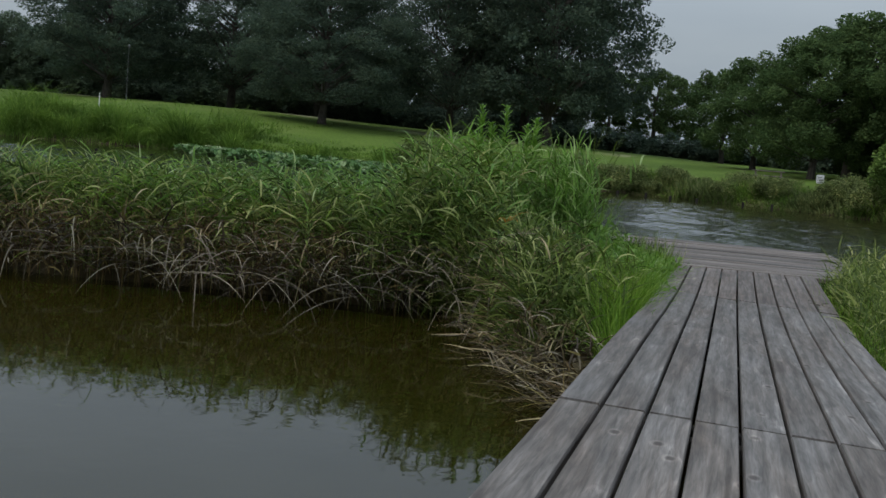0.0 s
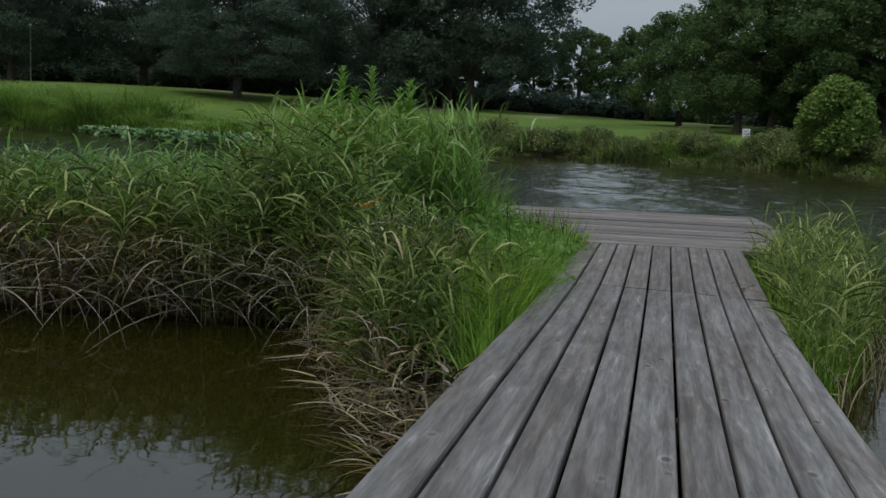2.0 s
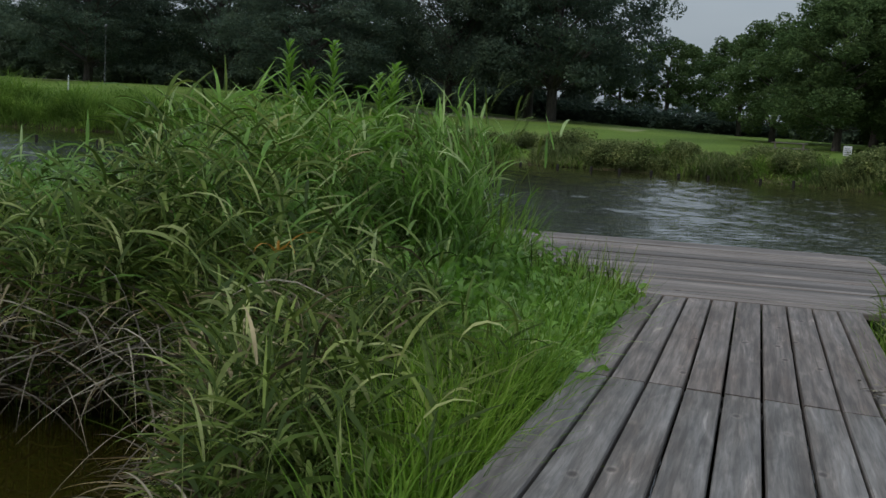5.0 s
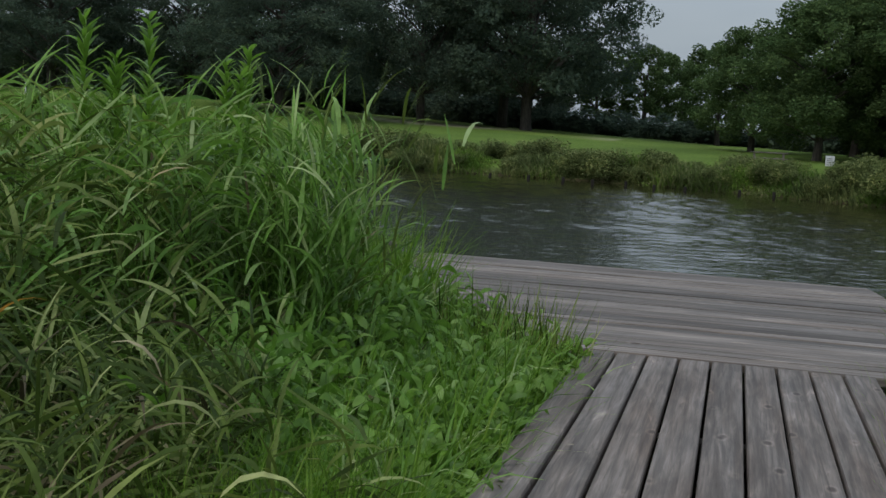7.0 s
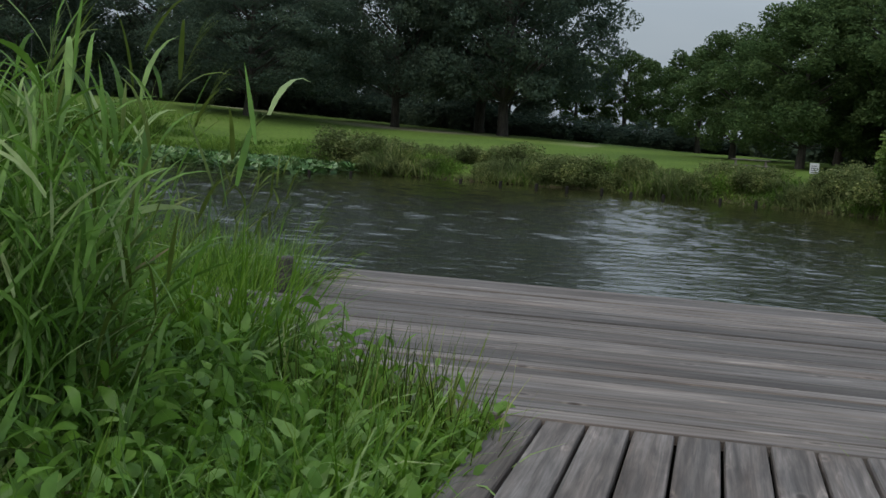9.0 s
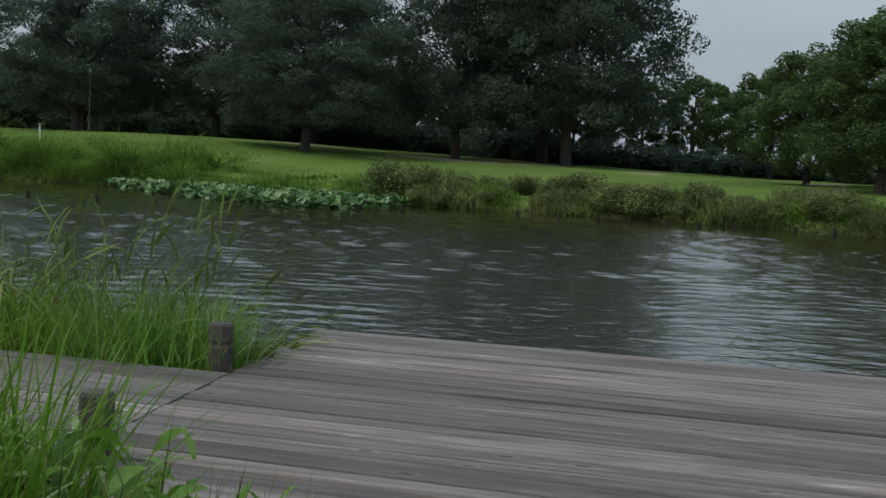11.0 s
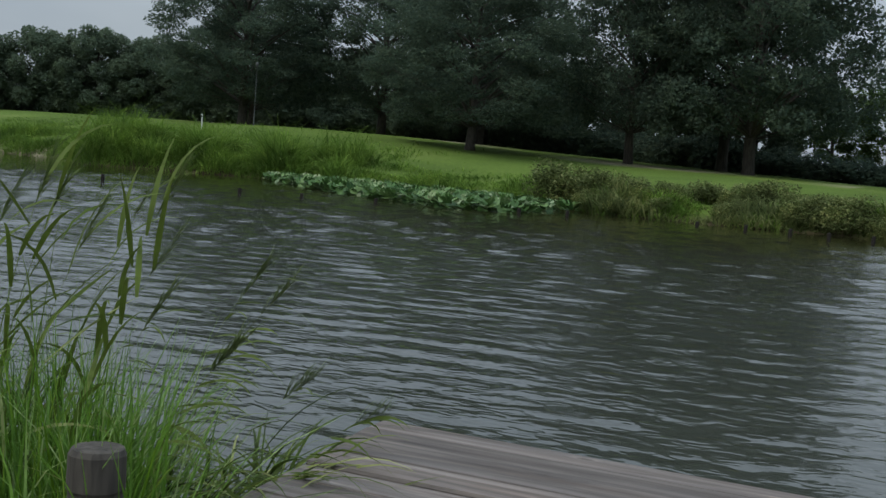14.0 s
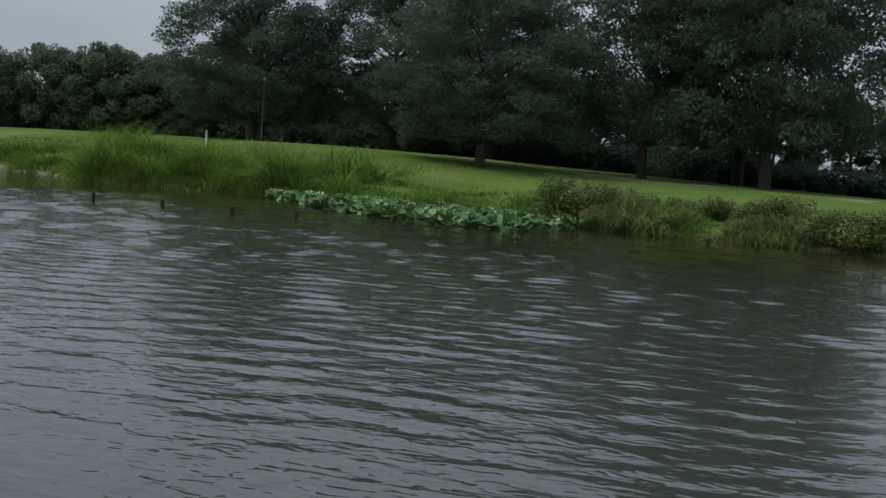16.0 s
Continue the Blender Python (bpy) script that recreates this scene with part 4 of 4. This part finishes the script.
STRETCH = {(-16.9, 91): 1.35, (-26.6, 92): 1.5, (-21, 101): 1.6}  # taller than broad
PLACES = [  # kind, x, y, turn, scale
    (1, -35.6, 81, 0, 0.9), (0, -52, 97.4, 40, 1.05), (0, -61.7, 89, 80, 1.0), (1, -26.6, 92, 130, 0.9), (1, -16.9, 91, 200, 1.12), (0, -44, 102, 20, 1.05),
    (0, -69, 101, 10, 0.85), (1, -21, 101, 300, 1.15),
    (3, -14.5, 120, 0, 1.2), (3, -9, 118, 90, 1.25), (3, -5.5, 124, 30, 1.2), (3, -1.0, 100, 200, 1.2), (2, 1.8, 78, 45, 0.8),
    (2, 5.6, 66, 10, 0.88), (2, 10.2, 68, 120, 1.05), (2, 14.5, 62, 220, 1.1), (2, 9, 80, 300, 1.1), (2, 20, 58, 20, 1.1), (2, 17, 72, 90, 1.15), (2, 26, 56, 150, 1.2),
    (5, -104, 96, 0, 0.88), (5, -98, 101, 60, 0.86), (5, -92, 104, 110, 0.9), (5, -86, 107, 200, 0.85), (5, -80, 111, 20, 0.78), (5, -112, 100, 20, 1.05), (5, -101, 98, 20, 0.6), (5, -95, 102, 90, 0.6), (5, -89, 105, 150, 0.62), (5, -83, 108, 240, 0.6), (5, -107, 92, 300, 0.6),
    (5, -74, 118, 30, 0.9), (5, -66, 120, 130, 0.9), (5, -58, 122, 230, 0.9), (5, -48, 121, 330, 0.9), (5, -39, 118, 70, 0.9), (5, -30, 117, 170, 0.9), (5, -21, 116, 270, 0.8),
    (4, 13, 92, 0, 0.8), (4, 22, 84, 90, 0.85), (4, 31, 76, 180, 0.9), (4, 6, 100, 270, 0.6), (4, 17, 84, 40, 0.5), (4, 24, 72, 80, 0.6), (4, 11, 82, 10, 0.45), (4, 29, 66, 200, 0.6),
]
used = set()
for k, x, y, turn, s in PLACES:
    src = kinds[k]
    m = Matrix.Translation((x, y, height_at(x, y))) @ Matrix.Rotation(radians(turn), 4, "Z")
    if k not in used:
        used.add(k)
        src.matrix_basis = m
        src.scale = (s, s, s * STRETCH.get((x, y), 1.0))
    else:
        c = copy_thing(src, m)
        c.scale = (s, s, s * STRETCH.get((x, y), 1.0))


def shrub(x, y, w, h, mat, label, leaves, size, seed, name="shrub", dome=False):
    rr = random.Random(seed)
    cs, rs = [], []
    for i in range(16):
        a, r = i * 2.4, math.sqrt(rr.random()) * w * 0.36
        z = h * rr.uniform(0.2, 0.82)
        k = 1 - 0.5 * (z / h) ** 2
        cs.append((r * k * math.cos(a), r * k * math.sin(a), z))
        rs.append(w * rr.uniform(0.14, 0.22))
    if dome:
        cs, rs = [], []
        for i in range(60):
            u = (i + 0.5) / 60
            r = w * 0.37 * math.sqrt(max(0.0, 1 - (max(0.0, u - 0.3) / 0.7) ** 2)) * (0.6 if i % 4 == 0 else 1.0)
            cs.append((r * math.cos(i * 2.4), r * math.sin(i * 2.4), h * (0.1 + 0.76 * u)))
            rs.append(w * rr.uniform(0.1, 0.15))
    root = tagged(new(name), label, "shrub", "waterside shrubs")
    root.location = (x, y, height_at(x, y))
    paths = [[((0, 0, -0.2), 0.03 * h), ((c[0] * 0.3, c[1] * 0.3, h * 0.3), 0.02 * h), (c, 0.006 * h)] for c in cs[::3]]
    vs, fs = limb_mesh(paths, 5)
    part_mesh("stems", mesh_of("stems", vs, fs, BARK, True), root)
    v, f = leaf_cloud(cs, rs, leaves, size, 0.85)
    part_mesh("foliage", mesh_of("foliage", v, f, mat), root)
    return root


shrub(8.6, 41.0, 3.9, 4.1, BUSH, "round bright green bush at the pond's edge", 15000, 0.09, 5, dome=True)
n = 16000
x = rng.uniform(-17.5, 22, n)
d = np.abs(rng.normal(0, 2.6, n))
y = inter(x, FAR_X, FAR_Y) + d - 0.2
lump = np.array([noise.noise(Vector((a * 0.3, b * 0.4, 9.0))) for a, b in zip(x, y)])
tall = 0.7 * rng.uniform(0.5, 1.1, n) * np.clip(1.2 - d / 7, 0.25, 1) * np.clip(0.9 + 2.2 * lump, 0.3, 2.0)
base = np.stack([x, y, land_height(x, y) - 0.05], 1)
v, f = ribbons(base, rng.uniform(0, 6.28, n), tall, np.full(n, 0.09), rng.uniform(0.05, 0.8, n), rng.uniform(0.6, 2.0, n), 3)
tagged(new("scrub_grass", mesh_of("scrub_grass", v, f, SCRUB)), "olive tussocks and scrub along the far shore", "grass", kind="stuff")
first = shrub(-18.5, 53, 4.2, 1.7, SCRUB, "low brownish green scrub on the far shore", 5200, 0.085, 6)
for i in range(64):
    x = -19.5 + i * 0.54 + random.uniform(-0.5, 0.5)
    y = float(inter(x, FAR_X, FAR_Y)) + random.uniform(0.3, 4.2)
    s = random.choice((0.3, 0.36, 0.44, 0.55, 0.7)) * random.uniform(0.85, 1.15)
    c = copy_thing(first, Matrix.Translation((x, y, height_at(x, y) - 0.1)) @ Matrix.Rotation(random.uniform(0, 6), 4, "Z"))
    c.scale = (s, s, s * 0.9)
under = shrub(-48, 112, 7, 3.6, CROWN, "dark undergrowth beneath the far trees", 3500, 0.22, 9, "undergrowth")
# The far undergrowth takes the leaf colour with haze painted in.
far_under = shrub(-112, 99, 7, 3.6, HAZED_LEAF, "undergrowth along the distant woodland, haze painted into its pale leaves", 3500, 0.22, 10, "undergrowth")
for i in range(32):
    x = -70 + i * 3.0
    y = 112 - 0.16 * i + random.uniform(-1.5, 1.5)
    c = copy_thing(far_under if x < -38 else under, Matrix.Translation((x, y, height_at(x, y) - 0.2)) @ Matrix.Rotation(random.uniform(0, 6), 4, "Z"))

    if x > -20:
        c.scale = (1.0, 1.0, random.uniform(0.55, 0.8))
for i in range(3, 14):
    x = -4 + i * 3.4
    y = 104 - 0.75 * i * 3.4 + random.uniform(-1.5, 1.5)
    copy_thing(under, Matrix.Translation((x, y, height_at(x, y) - 0.3)) @ Matrix.Rotation(random.uniform(0, 6), 4, "Z"))
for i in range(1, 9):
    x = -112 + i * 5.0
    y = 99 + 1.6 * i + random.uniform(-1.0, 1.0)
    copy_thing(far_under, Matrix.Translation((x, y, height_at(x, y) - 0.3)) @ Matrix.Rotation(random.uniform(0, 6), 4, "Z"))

# lily pads
n = 2900
u, w_ = rng.random(n), rng.random(n)
px = -37 + 20.5 * u
front = inter(px, [-39, -27, -18.5, -15], [58.0, 46.5, 40.5, 44.5])
back = inter(px, FAR_X, FAR_Y) + 0.5
py = front + (back - front) * w_ ** 1.2
rad = rng.uniform(0.15, 0.29, n)
tilt, tdir = np.abs(rng.normal(0.4, 0.35, n)), rng.uniform(0, 6.28, n)
hz = WATER_Z + rng.uniform(0.04, 0.42, n)
ring = np.linspace(0.3, 2 * np.pi - 0.3, 7)
vs = []
for i in range(n):
    ca, sa = math.cos(tdir[i]), math.sin(tdir[i])
    for a in [None, *ring]:
        lx, ly = (0, 0) if a is None else (rad[i] * math.cos(a), rad[i] * math.sin(a) * 0.85)
        lz = lx * math.sin(tilt[i]) + (0 if a is None else 0.03)
        lx *= math.cos(tilt[i])
        vs.append((px[i] + ca * lx - sa * ly, py[i] + sa * lx + ca * ly, hz[i] + lz))
fs = np.array([[i * 8, i * 8 + 1 + k, i * 8 + 2 + k] for i in range(n) for k in range(6)])
tagged(new("lily_pads", mesh_of("lily_pads", vs, fs, PAD)), "floating patch of pale green water lily leaves", "lily pads", kind="stuff")


# ---- stakes in the pond, sign, table, lamp and marker posts ----
def stake(x, y, top, r=0.055):
    root = tagged(new("mooring_stake"), "dark wet timber stake standing in the pond", "stake", "pond stakes")
    root.location = (x, y, -1.3)
    h = top + 1.3
    vs, fs = limb_mesh([[((0, 0, 0), r), ((0.01, 0, h - 0.05), r * 0.95), ((0.01, 0, h - 0.01), r * 0.8), ((0.012, 0, h), 0.002)]], 10)
    part_mesh("shaft", mesh_of("shaft", vs, fs, WET, True), root)
    return root


one_stake = stake(-31.6, 36.74, -0.2, 0.075)
for x, y in ((-28.59, 37.13), (-25.36, 37.05), (-23.77, 38.84), (-21.19, 39.82), (-16.29, 42.14), (-14.9, 43.65), (-10.4, 46.2), (-8.5, 45.6), (-6.75, 45.0), (-5.25, 44.24), (-3.85, 44.7), (-2.5, 44.0), (-1.18, 43.9), (1.18, 44.2), (2.6, 43.6)):
    copy_thing(one_stake, pose(x, y, -1.3 - random.uniform(0.02, 0.12), random.uniform(-3, 3), random.uniform(-3, 3), random.uniform(0, 360)))


def sign_board(x, y):
    root = tagged(new("sign"), "small white notice board on a post by the shore", "sign")
    z = height_at(x, y)
    root.location = (x, y, z)
    bm = bmesh.new()
    box(bm, -0.03, 0.03, -0.03, 0.03, -0.3, 1.45 - z, 0.006)
    part("post", bm, STEEL, root)
    bm = bmesh.new()
    box(bm, -0.19, 0.19, -0.055, -0.032, 0.98 - z, 1.43 - z, 0.01)
    panel = part("panel", bm, WHITE, root)
    bm = bmesh.new()
    for k in range(4):
        box(bm, -0.14, 0.14 - 0.05 * (k % 2), -0.062, -0.056, 1.02 + k * 0.09 - z, 1.05 + k * 0.09 - z)
    part("lettering", bm, STEEL, panel, "grey lines of small lettering")
    return root


sign_board(4.93, 46.04)


def park_table(x, y):
    root = tagged(new("park_table"), "weathered timber park table under the trees", "table")
    z = height_at(x, y)
    root.location = (x, y, z)
    for k in range(5):
        bm = bmesh.new()
        box(bm, -0.95, 0.95, -0.45 + k * 0.18, -0.29 + k * 0.18, 0.7, 0.75, 0.01)
        part("slat", bm, BENCHWOOD, root)
    for sx in (-0.75, 0.75):
        for sy in (-0.35, 0.35):
            bm = bmesh.new()
            box(bm, sx - 0.05, sx + 0.05, sy - 0.05, sy + 0.05, -0.2, 0.7, 0.01)
            part("leg", bm, BENCHWOOD, root)
    for sy in (-0.85, 0.85):
        bm = bmesh.new()
        box(bm, -0.95, 0.95, sy - 0.16, sy + 0.16, 0.4, 0.45, 0.01)
        part("seat", bm, BENCHWOOD, root)
        for sx in (-0.7, 0.7):
            bm = bmesh.new()
            box(bm, sx - 0.04, sx + 0.04, sy - 0.1, sy + 0.1, -0.2, 0.4, 0.008)
            part("seat_leg", bm, BENCHWOOD, root)
    return root


park_table(2.55, 56.1)


def lamp_post(x, y, top):
    root = tagged(new("street_lamp"), "slim grey park lamp with a dull round head", "lamp")
    z = height_at(x, y)
    root.location = (x, y, z)
    h = top - z
    vs, fs = limb_mesh([[((0, 0, -0.3), 0.05), ((0, 0, 0.9), 0.045), ((0, 0, 1.0), 0.03), ((0, 0, h - 0.4), 0.022)]], 10)
    part_mesh("pole", mesh_of("pole", vs, fs, STEEL, True), root)
    vs, fs = limb_mesh([[((0, 0, h - 0.42), 0.05), ((0, 0, h - 0.35), 0.1), ((0, 0, h - 0.15), 0.14), ((0, 0, h - 0.05), 0.1), ((0, 0, h), 0.01)]], 14)
    part_mesh("globe", mesh_of("globe", vs, fs, STEEL, True), root, "dull grey globe")
    return root


lamp_post(-55.3, 81.5, 8.3)


def marker(x, y, top):
    root = tagged(new("marker_post"), "short white marker post in the shore grass", "post", "marker posts")
    z = height_at(x, y)
    root.location = (x, y, z)
    bm = bmesh.new()
    box(bm, -0.04, 0.04, -0.04, 0.04, -0.3, top - z, 0.012)
    shaft = part("shaft", bm, WHITE, root)
    bm = bmesh.new()
    box(bm, -0.045, 0.045, -0.045, 0.045, top - z - 0.2, top - z - 0.12, 0.004)
    part("band", bm, STEEL, shaft, "grey reflective band")
    return root


marker(-48.9, 66.0, 3.3)


# ---- leaf litter on the planks ----
def litter(name, x, y, n, spread_x, spread_y, label):
    px_, py_ = x + rng.normal(0, spread_x, n), y + rng.normal(0, spread_y, n)
    base = np.stack([px_, py_, np.array([deck_height(b, a) for a, b in zip(px_, py_)]) + rng.uniform(0.004, 0.02, n)], 1)
    v, f = ribbons(base, rng.uniform(0, 6.28, n), rng.uniform(0.03, 0.07, n), rng.uniform(0.012, 0.03, n), np.full(n, 1.3), rng.uniform(1.5, 1.8, n), 3, 1.0, 0.5)
    return tagged(new(name, mesh_of(name, v, f, ROOT)), label, "leaf litter", kind="stuff")


litter("dead_leaves", 1.86, -3.5, 26, 0.05, 0.2, "heap of dark dead leaves on the plank edge")
litter("fallen_leaves", 0.35, -2.9, 3, 0.1, 0.1, "a few curled fallen leaves on the planks")
litter("scattered_leaves", 1.5, -10.8, 4, 0.3, 0.8, "a few dry leaf scraps on the planks")
